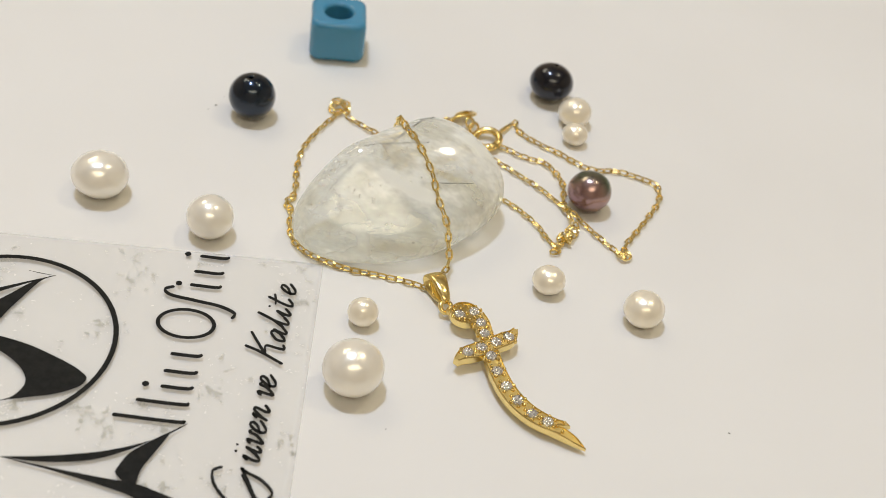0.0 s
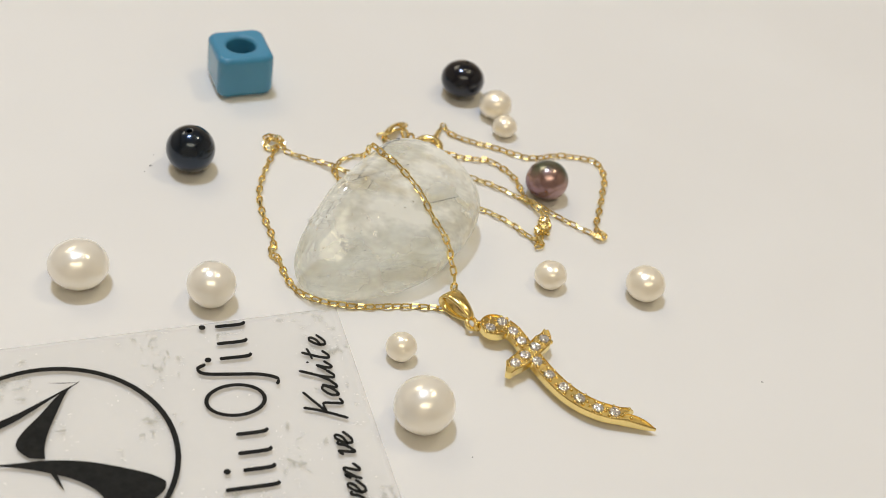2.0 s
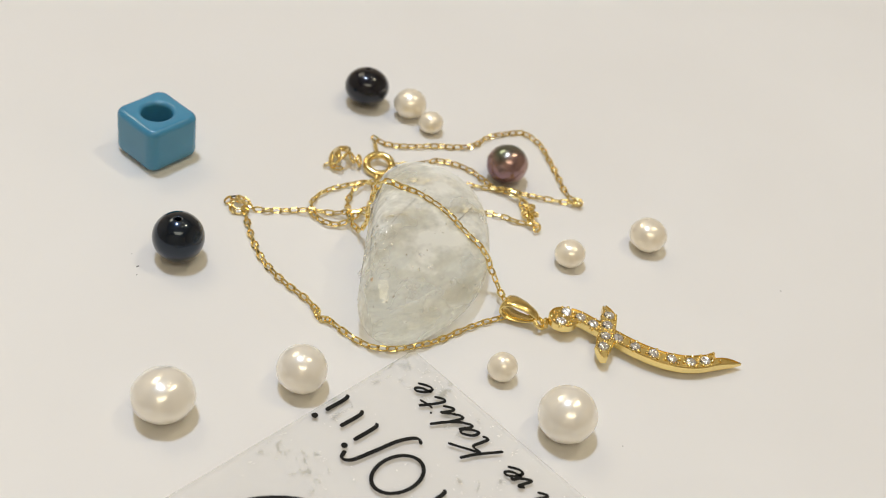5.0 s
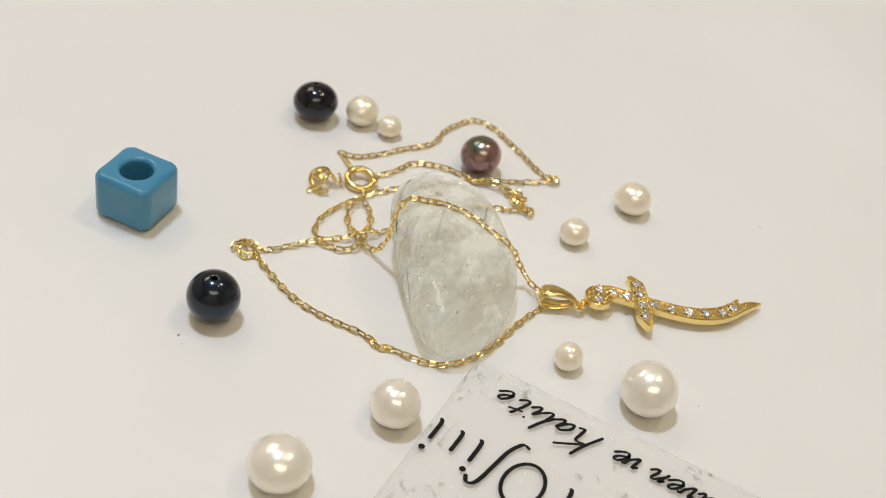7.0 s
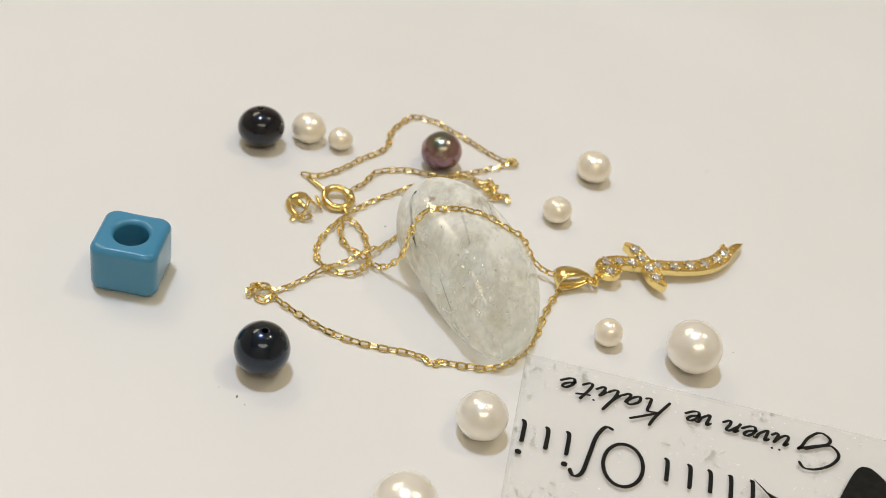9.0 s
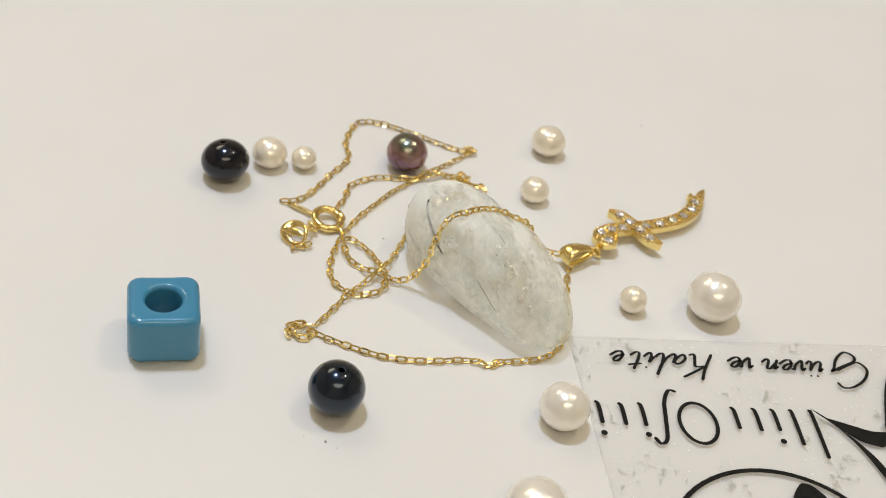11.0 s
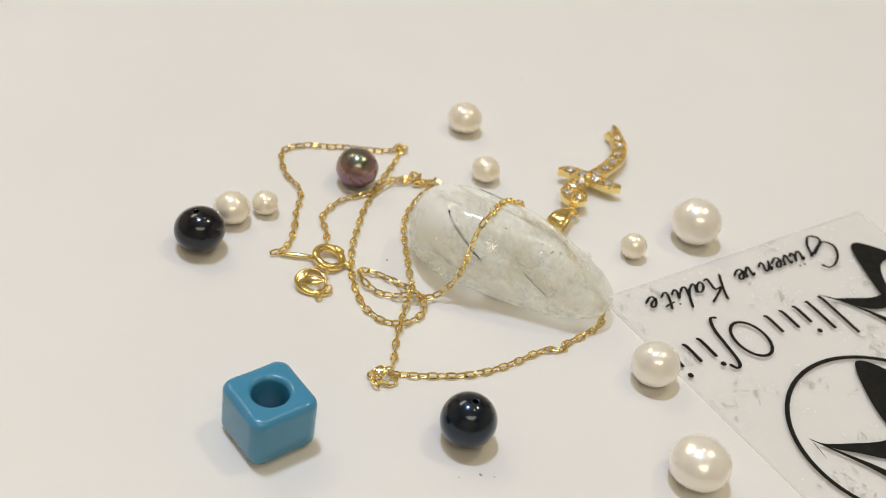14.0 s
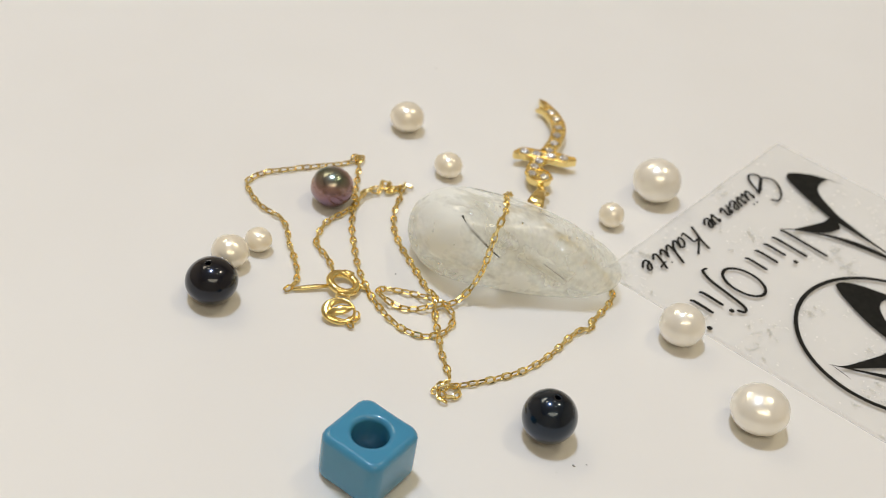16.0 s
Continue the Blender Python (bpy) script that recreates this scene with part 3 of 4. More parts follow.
clasp = ring(1.4, 19.2, 1.2, 2.25, 0.68, (10, -8, 0), "clasp", "round gold spring-ring clasp")
piece("lug", mesh_of("lug", *tube([(0.1, 17.3, 0.9), (-0.6, 16.9, 0.8), (-1.5, 16.4, 0.6)], [0.3, 0.42, 0.36], 8)), GOLD, clasp)
piece("collar", mesh_of("collar", *tube([(3.3, 17.6, 1.2), (2.6, 17.1, 1.15), (1.9, 16.8, 1.1)], 0.72, 10)), GOLD, clasp)
bar = piece("end_bar", mesh_of("end_bar", *tube([(2.6, 21.4, 0.8), (3.6, 23.0, 0.7), (4.6, 24.8, 0.6), (5.4, 26.3, 0.5)], [0.30, 0.42, 0.42, 0.3], 6)), GOLD_LINK, necklace)


TAG_TURN = Matrix.Translation((-3.7, 24.4, 1.6)) @ Vector((-0.42, 0.46, 0.9)).to_track_quat("Z", "Y").to_matrix().to_4x4()


def oval_tag():
    """A pressed oval plate, wide on one side and thin on the other round an offset opening."""
    verts, faces, n = [], [], 48
    for k in range(n):
        a = 2 * math.pi * k / n
        c, w = math.cos(a), math.sin(a)
        for q, z in ((0.0, 0.10), (0.14, 0.24), (0.80, 0.30), (1.0, 0.12), (1.0, -0.12), (0.80, -0.24), (0.14, -0.20), (0.0, -0.10)):
            inner, outer = Vector((0.55 + 1.75 * c, 0.1 + 1.25 * w)), Vector((2.75 * c, 2.2 * w))
            p = inner.lerp(outer, q)
            verts.append(tuple(TAG_TURN @ Vector((p.x, p.y, z + 0.25 * math.sin(2 * a)))))
    for k in range(n):
        l = (k + 1) % n
        for i in range(8):
            j = (i + 1) % 8
            faces.append((k * 8 + i, l * 8 + i, l * 8 + j, k * 8 + j))
    return mesh_of("tag", verts, faces)


def tag_leaf():
    """A lens-shaped tongue that crosses the opening of the tag, a little proud of it."""
    verts, faces, n = [], [], 16
    for k in range(n + 1):
        u = k / n
        wide = 0.16 + 0.62 * math.sin(math.pi * u) ** 0.8
        x, y, z = -1.9 + 4.1 * u, -0.9 + 1.7 * u, 0.42 + 0.35 * math.sin(math.pi * u)
        for o, h in ((-wide, 0.0), (-wide * 0.7, 0.12), (wide * 0.7, 0.12), (wide, 0.0), (wide * 0.7, -0.14), (-wide * 0.7, -0.14)):
            verts.append(tuple(TAG_TURN @ Vector((x - 0.38 * o, y + 0.92 * o, z + h))))
    for k in range(n):
        for i in range(6):
            j = (i + 1) % 6
            faces.append((k * 6 + i, (k + 1) * 6 + i, (k + 1) * 6 + j, k * 6 + j))
    faces += [tuple(range(6))[::-1], tuple(n * 6 + i for i in range(6))]
    return mesh_of("tongue", verts, faces)


tag = piece("tag", oval_tag(), GOLD, necklace, "pressed oval gold maker's tag")
piece("tongue", tag_leaf(), GOLD, tag)
ring(-1.3, 21.6, 1.3, 1.0, 0.24, (70, 10, 40), "jump_ring", "")
ring(-2.2, 22.5, 1.7, 0.9, 0.24, (30, 50, 0), "jump_ring", "")
chain([(-5.0, 21.6, 0.9), (-6.0, 22.6, 0.7), (-5.6, 24.0, 0.7), (-6.8, 24.2, 0.5)], wild=60)

# bail: a tapered ribbon bent into a loop, and the small ring between it and the pendant
head, foot = Vector((-3.0, -21.0, 0)), Vector((-0.1, -26.3, 0))
along = (foot - head).normalized()
side = Vector((-along.y, along.x, 0))
verts, faces, n = [], [], 40
length = (foot - head).length
for k in range(n):
    a = 2 * math.pi * k / n
    u = 0.5 - 0.5 * math.cos(a)
    lift = 2.1 + 1.95 * math.sin(a) * (1 - 0.45 * u)
    wide = 1.6 - 0.95 * u
    mid = head + along * (u * length)
    nrm = (along * -math.cos(a) * 0.9 + Vector((0, 0, math.sin(a)))).normalized()
    for s, o in ((-1, 0.0), (-0.55, 0.14), (0, 0.2), (0.55, 0.14), (1, 0.0), (1, -0.28), (0, -0.18), (-1, -0.28)):
        p = mid + side * (s * wide) + Vector((0, 0, lift)) + nrm * o
        verts.append((p.x, p.y, max(p.z, 0.05)))
for k in range(n):
    l = (k + 1) % n
    for i in range(8):
        j = (i + 1) % 8
        faces.append((k * 8 + i, k * 8 + j, l * 8 + j, l * 8 + i))
bail = piece("bail", mesh_of("bail", verts, faces), GOLD, necklace, "polished tapered gold bail")
ring(0.0, -26.7, 1.4, 0.95, 0.38, (20, 25, 0), "pendant_ring", "")
ring(0.9, -27.3, 1.4, 0.55, 0.36, (70, 10, 30), "pendant_ring", "")

# pendant: a curved sword, outline by its own curve, walls proud of a sunk stone bed
SPINE = smooth_path([(6.6, -32.4, 0), (7.6, -35.0, 0), (8.7, -38.0, 0), (10.1, -40.9, 0), (11.9, -43.5, 0), (14.3, -45.6, 0), (17.0, -46.9, 0), (19.6, -47.5, 0)], 0.6)
GRIP = smooth_path([(6.9, -32.9, 0), (6.3, -31.3, 0), (5.6, -29.8, 0), (4.6, -28.7, 0)], 0.4)
GUARD = smooth_path([(2.9, -38.6, 0), (4.0, -37.1, 0), (6.4, -35.3, 0), (8.4, -33.5, 0), (10.3, -31.6, 0), (11.0, -29.6, 0)], 0.5)


def strip(path, widths, z0, z1, rim, sink, thin=0.0):
    """A raised strip along a path: outer wall, narrow rim, and a grained bed sunk between the rims; thin is how far its top falls to its end."""
    n = len(path)
    verts, faces = [], []
    for i, p in enumerate(path):
        d = (path[min(i + 1, n - 1)] - path[max(i - 1, 0)]).normalized()
        s = Vector((-d.y, d.x, 0))
        f = i / (n - 1) * (len(widths) - 1)
        k = min(int(f), len(widths) - 2)
        w = widths[k] + (widths[k + 1] - widths[k]) * (f - k)
        inner = max(w - rim, 0.05)
        top = z1 - thin * (i / (n - 1)) ** 2
        for o, z in ((-w * 0.94, z0), (-w, z0 + 0.2), (-w, top - 0.12), (-w + 0.1, top), (-inner, top), (-inner + 0.02, top - sink),
                     (inner - 0.02, top - sink), (inner, top), (w - 0.1, top), (w, top - 0.12), (w, z0 + 0.2), (w * 0.94, z0)):
            verts.append((p.x + s.x * o, p.y + s.y * o, z))
    m = 12
    for i in range(n - 1):
        for k in range(m):
            l = (k + 1) % m
            faces.append((i * m + k, (i + 1) * m + k, (i + 1) * m + l, i * m + l))
    faces += [tuple(range(m)), tuple((n - 1) * m + k for k in range(m))[::-1]]
    me = mesh_of("strip", verts, faces, False)
    me.materials.append(GOLD)
    me.materials.append(GOLD_BED)
    for f in me.polygons[:(n - 1) * m]:
        f.material_index = 1 if f.index % m == 5 else 0
    return me


pendant = piece("pendant", strip(SPINE, (1.15, 1.25, 1.32, 1.4, 1.45, 1.42, 1.25), 0.8, 2.1, 0.19, 0.2), GOLD, necklace, "curved gold sword pendant set with clear stones")
piece("grip", strip(GRIP, (1.15, 1.2, 1.3, 1.5), 0.8, 2.15, 0.19, 0.2), GOLD, pendant)
piece("guard", strip(GUARD, (0.45, 1.3, 1.35, 1.3, 1.35, 0.4), 0.85, 2.26, 0.19, 0.2), GOLD, pendant)
pv, pf = lathe([(0.0, 1.98), (2.1, 1.98), (2.14, 2.2), (2.28, 2.2), (2.38, 2.1), (2.38, 1.0), (2.2, 0.8), (0.0, 0.8)], 40)
piece("pommel", mesh_of("pommel", [(x + 3.05, 0.97 * y - 28.65, z) for x, y, z in pv], pf, False), GOLD, pendant)
# the two prongs of the tip, each a narrow channel with its own rim
for pts, widths in (([(18.5, -46.65, 0), (19.7, -46.3, 0), (20.7, -46.15, 0)], (0.5, 0.5, 0.16)),
                    ([(18.0, -47.75, 0), (19.6, -48.2, 0), (21.3, -48.9, 0), (23.0, -49.75, 0)], (0.75, 0.8, 0.62, 0.08))):
    piece("tip_prong", strip(smooth_path(pts, 0.3), widths, 0.75, 2.13, 0.17, 0.22, 0.9), GOLD, pendant)


def gem_mesh(r):
    """A brilliant: table, crown facets and a short girdle."""
    verts, faces, n = [], [], 8
    for rr, z, off in ((0.46 * r, 0.44 * r, 0.5), (0.80 * r, 0.30 * r, 0.0), (r, 0.0, 0.5), (0.2 * r, -0.6 * r, 0.0)):
        for k in range(n):
            a = 2 * math.pi * (k + off) / n
            verts.append((rr * math.cos(a), rr * math.sin(a), z))
    faces.append(tuple(range(n)))
    for row in range(3):
        for k in range(n):
            l = (k + 1) % n
            a, b = row * n, (row + 1) * n
            if row % 2 == 0:
                faces += [(a + k, b + k, b + l), (a + k, b + l, a + l)]
            else:
                faces += [(a + k, b + k, a + l), (b + k, b + l, a + l)]
    faces.append(tuple(3 * n + k for k in range(n))[::-1])
    me = mesh_of("gem", verts, faces, False)
    bm = bmesh.new()
    bm.from_mesh(me)
    bmesh.ops.recalc_face_normals(bm, faces=bm.faces[:])
    bm.to_mesh(me)
    bm.free()
    return me


GEM_MESH = gem_mesh(0.98)
GEM_MESH.materials.append(GEM)
gv, gf = lathe([(0.0, 0.34), (0.17, 0.29), (0.29, 0.10), (0.30, -0.3)], 8)
BEAD_MESH = mesh_of("bead_prong", gv, gf)
BEAD_MESH.materials.append(GOLD)
GEMS = [(2.2, -29.1), (4.3, -28.0), (5.6, -30.0), (6.4, -32.1), (10.1, -31.9), (8.3, -33.5), (6.3, -35.1), (4.4, -36.7), (7.9, -36.4),
        (9.1, -39.1), (10.7, -41.7), (12.6, -44.0), (14.9, -45.9), (17.2, -46.9)]
for n, (x, y) in enumerate(GEMS):
    ob = new("gem", GEM_MESH)
    ob.parent = pendant
    ob.matrix_local = pose(x * MM, y * MM, (1.94 if n < 4 or n > 7 else 2.08) * MM, rng.uniform(-10, 10), rng.uniform(-10, 10), rng.uniform(0, 45))
    for k in range(6):
        a = radians(30 + 60 * k + rng.uniform(-10, 10))
        pr = new("bead_prong", BEAD_MESH)
        pr.parent = pendant
        pr.matrix_local = pose((x + 1.15 * math.cos(a)) * MM, (y + 1.15 * math.sin(a)) * MM, 1.95 * MM)
for x, y in ((1.4, -27.6), (2.6, -27.0), (3.1, -30.4), (3.9, -29.8), (1.2, -30.0), (18.6, -47.3), (19.6, -46.4), (19.4, -48.1)):  # grains between the stones
    pr = new("bead_prong", BEAD_MESH)
    pr.parent = pendant
    pr.matrix_local = pose(x * MM, y * MM, 1.95 * MM)
# it leans: the tip on the disc, the pommel a little up
tip_at = Vector((22.0, -49.0, 0.0)) * MM
pendant.matrix_local = Matrix.Translation(tip_at) @ Matrix.Rotation(radians(1.7), 4, Vector((19.4, 17.7, 0)).normalized()) @ Matrix.Translation(-tip_at)

# ---- the printed plastic pouch ----
from mathutils.geometry import tessellate_polygon

C1, C2 = Vector((-20.3, -20.8)), Vector((-13.6, -82.6))
WIDE = 64.0
down = (C2 - C1)
across = Vector((-0.991, -0.13))


def pouch_z(d):
    return 0.12 + 0.5 * (1 - math.exp(-max(d, 0) / 2.2))


def pouch_mesh():
    nu, nv = 60, 60
    verts, faces = [], []
    for layer in (0, 1):
        for i in range(nu + 1):
            for j in range(nv + 1):
                u, v = i / nu, j / nv
                p = C1 + down * u + across * (WIDE * v)
                d = min(u * down.length, (1 - u) * down.length, v * WIDE, (1 - v) * WIDE)
                z = pouch_z(d) + 0.02 * min(d / 4, 1) * noise.noise(Vector((p.x * 0.12, p.y * 0.12, 3))) if layer else 0.03
                verts.append((p.x, p.y, z))
    m = (nu + 1) * (nv + 1)
    for i in range(nu):
        for j in range(nv):
            a = i * (nv + 1) + j
            q = (a, a + 1, a + nv + 2, a + nv + 1)
            faces.append(tuple(m + k for k in q))
    rim = [i * (nv + 1) for i in range(nu + 1)] + [nu * (nv + 1) + j for j in range(1, nv + 1)]
    rim += [i * (nv + 1) + nv for i in range(nu - 1, -1, -1)] + [j for j in range(nv - 1, 0, -1)]
    for a, b in zip(rim, rim[1:] + rim[:1]):
        faces.append((a, b, m + b, m + a))
    return mesh_of("plastic_pouch", verts, faces)


pouch = piece("plastic_pouch", pouch_mesh(), FILM)
tagged(pouch, "milky plastic pouch printed in black, lying beside the pearls", "pouch")
turning(pouch, 0, 0)
INK_Z = 0.66


def flat_print(name, outline, lift=0.0):
    """A printed patch with a closed outline, a hair thick."""
    n = len(outline)
    verts = [(x, y, INK_Z + lift) for x, y in outline] + [(x, y, INK_Z - 0.02) for x, y in outline]
    tris = tessellate_polygon([[Vector((x, y, 0)) for x, y in outline]])
    faces = [tuple(t) for t in tris] + [(k, n + k, n + (k + 1) % n, (k + 1) % n) for k in range(n)]
    me = mesh_of(name, verts, faces, False)
    bm = bmesh.new()
    bm.from_mesh(me)
    bmesh.ops.recalc_face_normals(bm, faces=bm.faces[:])
    bm.to_mesh(me)
    bm.free()
    return piece(name, me, INK, pouch)


RIGHT = Vector((-0.075, 0.997)).normalized()
UP = Vector((-RIGHT.y, RIGHT.x))
ORIGIN = Vector((-31.9, -59.2))


def on_print(u, v):
    p = ORIGIN + RIGHT * u + UP * v
    return (p.x, p.y)


def outline_of(*runs):
    """A closed outline in the print's own axes: smooth runs that meet in sharp points."""
    out = []
    for run in runs:
        out += [on_print(p.x, p.y) for p in smooth_path([(u, v, 0) for u, v in run], 0.25)[:-1]]
    return out


STROKES = [0]


def pen(name, lines, broad, fine=0.5, label=""):
    """Pen strokes of ink along smooth lines; each swells in its middle and thins to its ends."""
    verts, faces = [], []
    for line in lines:
        STROKES[0] += 1
        z = INK_Z + 0.002 * (STROKES[0] % 9)
        path = smooth_path([(u, v, 0) for u, v in line], 0.12)
        n, base = len(path), len(verts)
        for i, p in enumerate(path):
            d = (path[min(i + 1, n - 1)] - path[max(i - 1, 0)]).normalized()
            # downstrokes press harder than upstrokes
            w = broad * (fine + (1 - fine) * abs(d.y) ** 0.7) * min(1.0, 0.55 + 0.25 * min(i, n - 1 - i))
            for o, h in ((-w, z), (w, z), (w, INK_Z - 0.02), (-w, INK_Z - 0.02)):
                x, y = on_print(p.x - d.y * o, p.y + d.x * o)
                verts.append((x, y, h))
        for i in range(n - 1):
            for k in range(4):
                l = (k + 1) % 4
                faces.append((base + i * 4 + k, base + i * 4 + l, base + i * 4 + 4 + l, base + i * 4 + 4 + k))
        faces += [(base + 3, base + 2, base + 1, base), tuple(base + (n - 1) * 4 + k for k in range(4))]
    me = mesh_of(name, verts, faces, False)
    bm = bmesh.new()
    bm.from_mesh(me)
    bmesh.ops.recalc_face_normals(bm, faces=bm.faces[:])
    bm.to_mesh(me)
    bm.free()
    return piece(name, me, INK, pouch, label)


def oval_ring(name, centre, ra, rb, w, turn=0.0, n=64):
    """An oval line of ink."""
    verts, faces = [], []
    for k in range(n):
        a = 2 * math.pi * k / n
        for o, z in ((-w, INK_Z), (w, INK_Z), (w, INK_Z - 0.02), (-w, INK_Z - 0.02)):
            q = Vector(((ra + o) * math.cos(a), (rb + o) * math.sin(a)))
            verts.append((centre[0] + q.x * RIGHT.x + q.y * UP.x, centre[1] + q.x * RIGHT.y + q.y * UP.y, z))
    for k in range(n):
        l = (k + 1) % n
        for i in range(4):
            j = (i + 1) % 4
            faces.append((k * 4 + i, l * 4 + i, l * 4 + j, k * 4 + j))
    return piece(name, mesh_of(name, verts, faces, False), INK, pouch)


# the mark as plain strokes, dots and an oval
for u, v0, v1 in ((1.0, 0, 9.8), (4.2, 0, 7.4), (7.2, 0, 4.7), (10.2, 0, 4.9), (13.6, 0, 4.7), (28.3, 0, 4.9), (31.4, 0.2, 4.8), (35.0, 0, 4.6)):
    pen("print_bar", [[(u + 0.5, v0 + 0.1), (u, v0 + 0.9), (u - 0.1, v1)]], 0.33)
pen("print_bar", [[(27.4, 7.0), (26.6, 8.2), (25.5, 7.2), (24.9, 3.2), (24.4, -0.4), (23.3, -2.8), (22.0, -2.6)]], 0.33)
for u, v in ((7.2, 6.7), (28.2, 6.5), (35.0, 6.5)):
    flat_print("print_dot", [on_print(u + 0.5 * math.cos(k * math.pi / 6), v + 0.5 * math.sin(k * math.pi / 6)) for k in range(12)])
oval_ring("print_oval", on_print(19.9, 3.7), 2.9, 4.1, 0.3)
oval_ring("print_circle", (-62.2, -48.9), 16.8, 16.8, 0.38)
# the emblem: spike, leaf and hook, once large inside the circle and once small below it
for n, runs in enumerate((
        ([(12.8, 37.0), (12.7, 32.7), (12.6, 29.1), (11.5, 23.9), (9.1, 18.0), (7.5, 15.4), (6.6, 14.8), (5.1, 15.4), (3.3, 18.0), (2.0, 21.5), (1.1, 24.0), (0.3, 26.0)],
         [(0.3, 26.0), (1.6, 23.8), (3.4, 22.8), (5.1, 22.8), (6.9, 23.9), (8.7, 26.0), (10.0, 28.4), (11.7, 32.6), (12.8, 37.0)]),
        ([(26.3, 24.6), (24.7, 26.4), (20.6, 28.1), (17.3, 29.3), (14.9, 29.8), (12.9, 29.8)],
         [(12.9, 29.8), (13.4, 31.9)],
         [(13.4, 31.9), (14.8, 33.1), (16.2, 33.4), (18.0, 32.5), (20.9, 30.1), (24.5, 27.3), (26.3, 24.6)]),
        ([(26.4, 24.6), (25.2, 26.6), (21.6, 32.8), (19.9, 36.5)],
         [(19.9, 36.5), (16.0, 39.5)],
         [(16.0, 39.5), (18.3, 36.6), (20.4, 32.9), (24.4, 27.4), (26.4, 24.6)]),
        ([(10.5, 29.3), (8.8, 28.5), (7.1, 27.6)],
         [(7.1, 27.6), (9.3, 28.2), (10.2, 28.5)],
         [(10.2, 28.5), (10.5, 29.3)]),
        ([(26.6, 28.8), (26.2, 24.9)], [(26.2, 24.9), (26.3, 26.9), (26.6, 28.8)]),
        ([(1.0, -0.5), (-1.2, 1.5), (-3.4, 4.8), (-5.1, 8.2), (-6.3, 11.6), (-7.6, 16.6), (-8.6, 22.0)],
         [(-8.6, 22.0), (-8.7, 18.3), (-8.2, 14.0), (-7.0, 9.9), (-4.7, 6.0), (-2.1, 2.9), (1.0, -0.5)]),
        ([(-0.8, 1.3), (-2.7, 3.5), (-5.3, 5.9), (-8.0, 6.9), (-8.9, 6.9), (-10.2, 5.6)], [(-10.2, 5.6), (-10.2, 3.9)], [(-10.2, 3.9), (-7.7, 3.8), (-4.6, 2.7), (-0.8, 1.3)]),
        ([(-8.6, 22.0), (-9.4, 14.4), (-9.9, 8.4), (-10.2, 4.0), (-11.2, 0.4), (-12.8, -4.4), (-14.4, -8.0), (-15.8, -8.9), (-17.4, -8.2), (-20.2, -4.9), (-22.0, -0.1)],
         [(-22.0, -0.1), (-20.6, -2.8), (-17.4, -2.8), (-15.0, -1.0), (-12.6, 3.4), (-11.5, 6.6), (-9.9, 14.3), (-8.6, 22.0)]))):
    flat_print("print_swoosh", outline_of(*runs), 0.004 * n)

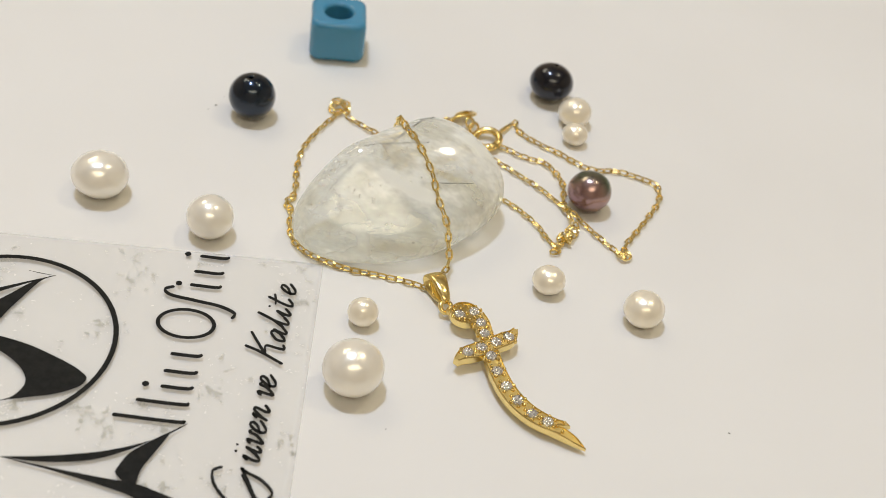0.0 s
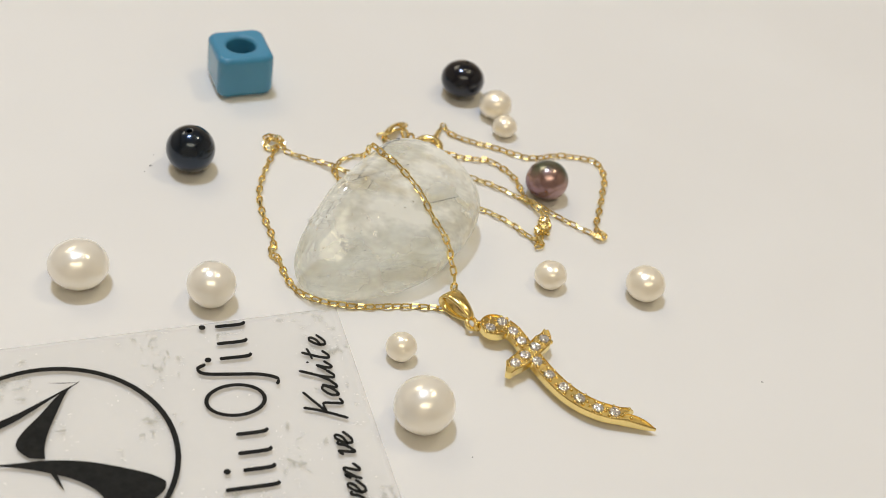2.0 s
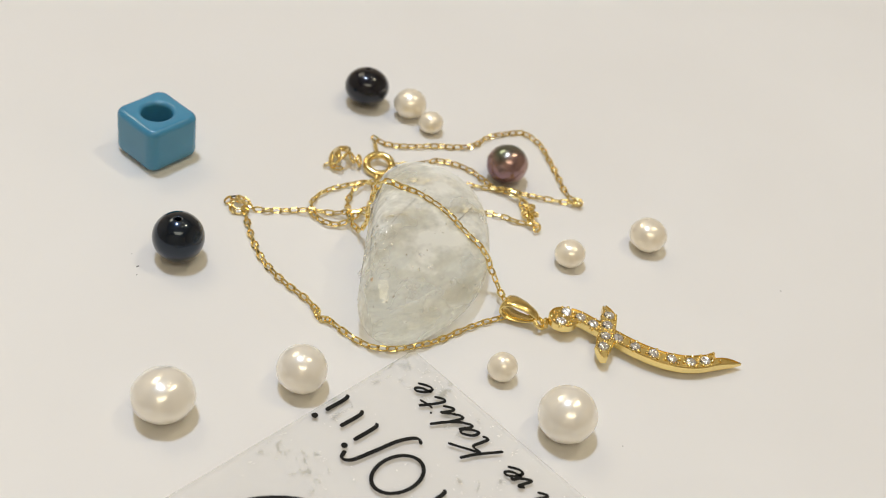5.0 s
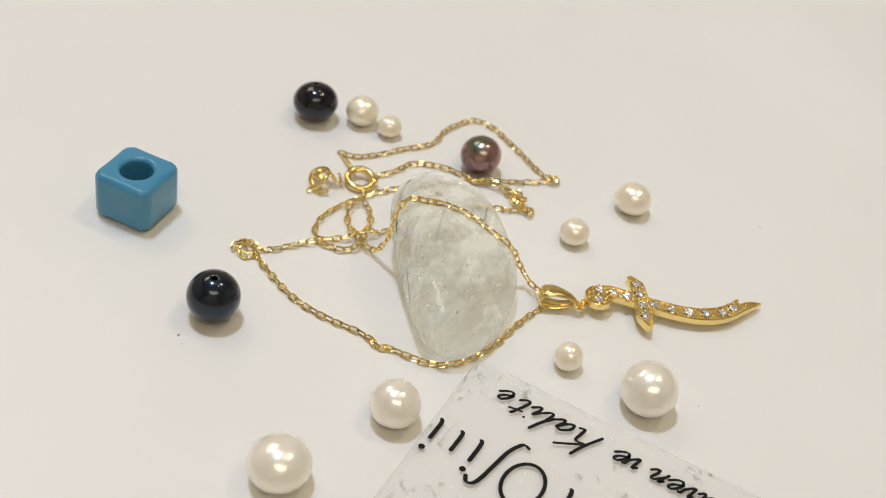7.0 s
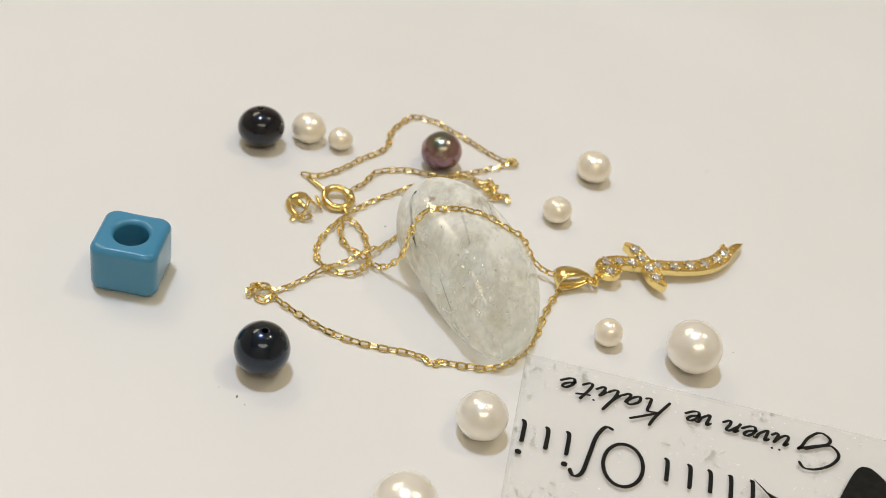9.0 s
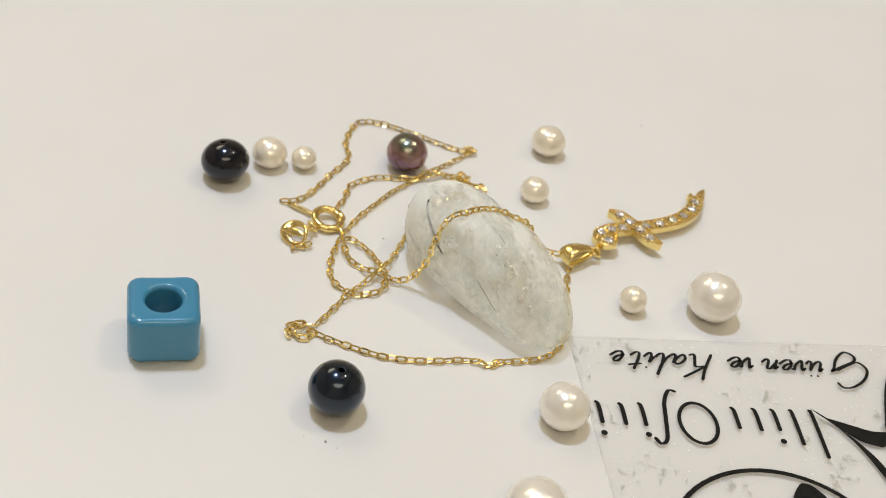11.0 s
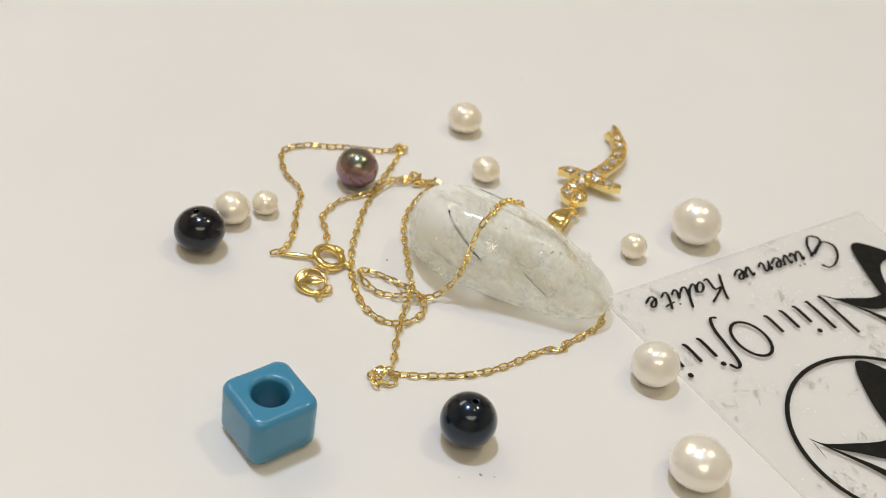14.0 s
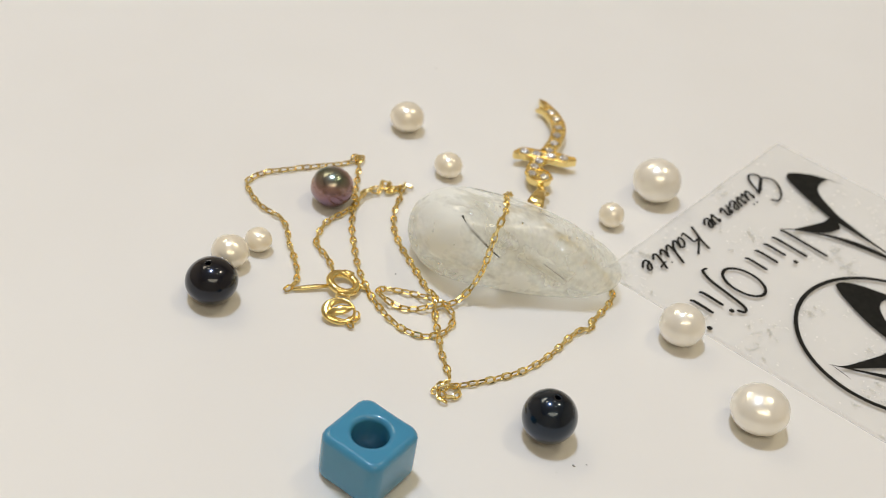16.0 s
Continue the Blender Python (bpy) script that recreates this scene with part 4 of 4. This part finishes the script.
# the slogan in brush script: each letter as pen lines, in x-heights above the base line, leaning
LETTERS = {
    "G": ([(2.95, 2.05), (2.55, 2.55), (1.7, 2.35), (0.75, 1.6), (0.25, 0.6), (0.75, -0.1), (1.6, 0.25), (2.6, 0.85)],
          [(3.05, 0.95), (2.75, 0.6), (2.3, -0.35), (1.5, -1.1), (0.85, -0.75), (1.0, -0.2), (2.0, 0.35), (3.1, 1.0)]),
    "ü": ([(0.0, 0.7), (0.25, 1.0), (0.2, 0.3), (0.4, 0.02), (0.75, 0.4), (0.95, 1.0)], [(0.95, 1.0), (0.9, 0.3), (1.05, 0.02), (1.35, 0.35)],
          [(0.32, 1.45), (0.42, 1.6)], [(0.82, 1.45), (0.92, 1.6)]),
    "v": ([(0.0, 0.75), (0.25, 1.0), (0.32, 0.4), (0.42, 0.02), (0.8, 0.5), (0.85, 0.95), (1.1, 0.85)],),
    "e": ([(0.0, 0.3), (0.55, 0.55), (0.7, 0.9), (0.42, 1.0), (0.15, 0.55), (0.25, 0.08), (0.6, 0.05), (1.1, 0.5)],),
    "n": ([(0.0, 0.7), (0.25, 1.0), (0.2, 0.5), (0.12, 0.0)], [(0.15, 0.3), (0.55, 0.95), (0.8, 0.9), (0.75, 0.3), (0.9, 0.02), (1.3, 0.4)]),
    "K": ([(0.35, 2.5), (0.3, 1.4), (0.0, -0.15)], [(1.75, 2.3), (1.0, 1.7), (0.3, 1.1)], [(0.3, 1.1), (1.0, 1.15), (1.15, 0.5), (1.3, -0.05), (1.7, 0.1)]),
    "a": ([(0.85, 0.85), (0.5, 1.0), (0.1, 0.55), (0.25, 0.05), (0.65, 0.35), (0.9, 0.95)], [(0.9, 0.95), (0.82, 0.25), (1.0, 0.02), (1.4, 0.4)]),
    "l": ([(0.0, 0.3), (0.35, 1.2), (0.5, 2.2)], [(0.5, 2.2), (0.32, 1.0), (0.35, 0.15), (0.6, 0.05), (0.95, 0.45)]),
    "i": ([(0.0, 0.4), (0.3, 1.0)], [(0.3, 1.0), (0.22, 0.3), (0.4, 0.02), (0.8, 0.45)], [(0.4, 1.45), (0.5, 1.6)]),
    "t": ([(0.45, 1.75), (0.3, 0.8), (0.3, 0.15), (0.55, 0.02), (0.95, 0.4)], [(-0.05, 1.15), (0.4, 1.2), (0.95, 1.35)]),
}
X_HEIGHT, LEAN = 2.25, 0.34
for word, starts in (("Güven", (-12.2, -4.6, -1.7, 0.5, 3.0)), ("ve", (7.2, 9.2)), ("Kalite", (14.4, 18.4, 21.5, 23.7, 25.6, 28.6))):
    pen("slogan_word", [[(at + X_HEIGHT * (x + (LEAN * y if letter != "G" else 0)), -11.1 + X_HEIGHT * y) for x, y in line] for letter, at in zip(word, starts) for line in LETTERS[letter]],
        0.26, 0.55, "black brush-script printed word")

# ---- dust on the disc ----
for x, y, r in ((-47.6, 15.9, 0.22), (-0.7, 9.5, 0.18), (-48.6, 14.2, 0.12), (44.0, -40.5, 0.18), (-47.0, 19.0, 0.1), (-5.0, -52.0, 0.12)):
    vs = [(r * (0.6 + 0.4 * rng.random()) * math.cos(k * 1.05) * 1.6, r * (0.6 + 0.4 * rng.random()) * math.sin(k * 1.05), 0.02) for k in range(6)]
    vs += [(0, 0, 0.09)]
    speck = piece("dust_speck", mesh_of("dust_speck", vs, [(k, (k + 1) % 6, 6) for k in range(6)] + [tuple(range(6))[::-1]]), DUST)
    tagged(speck, "tiny grey dust speck on the white disc", "dust", "dust specks")
    turning(speck, x, y, 0, rng.uniform(0, 360))


def motions():
    """All that lies on the disc turns with it."""
    for ob, m in TURNING:
        walk(ob, [(t, pose(0, 0, 0, 0, 0, a) @ m) for t, a in TURN])


motions()
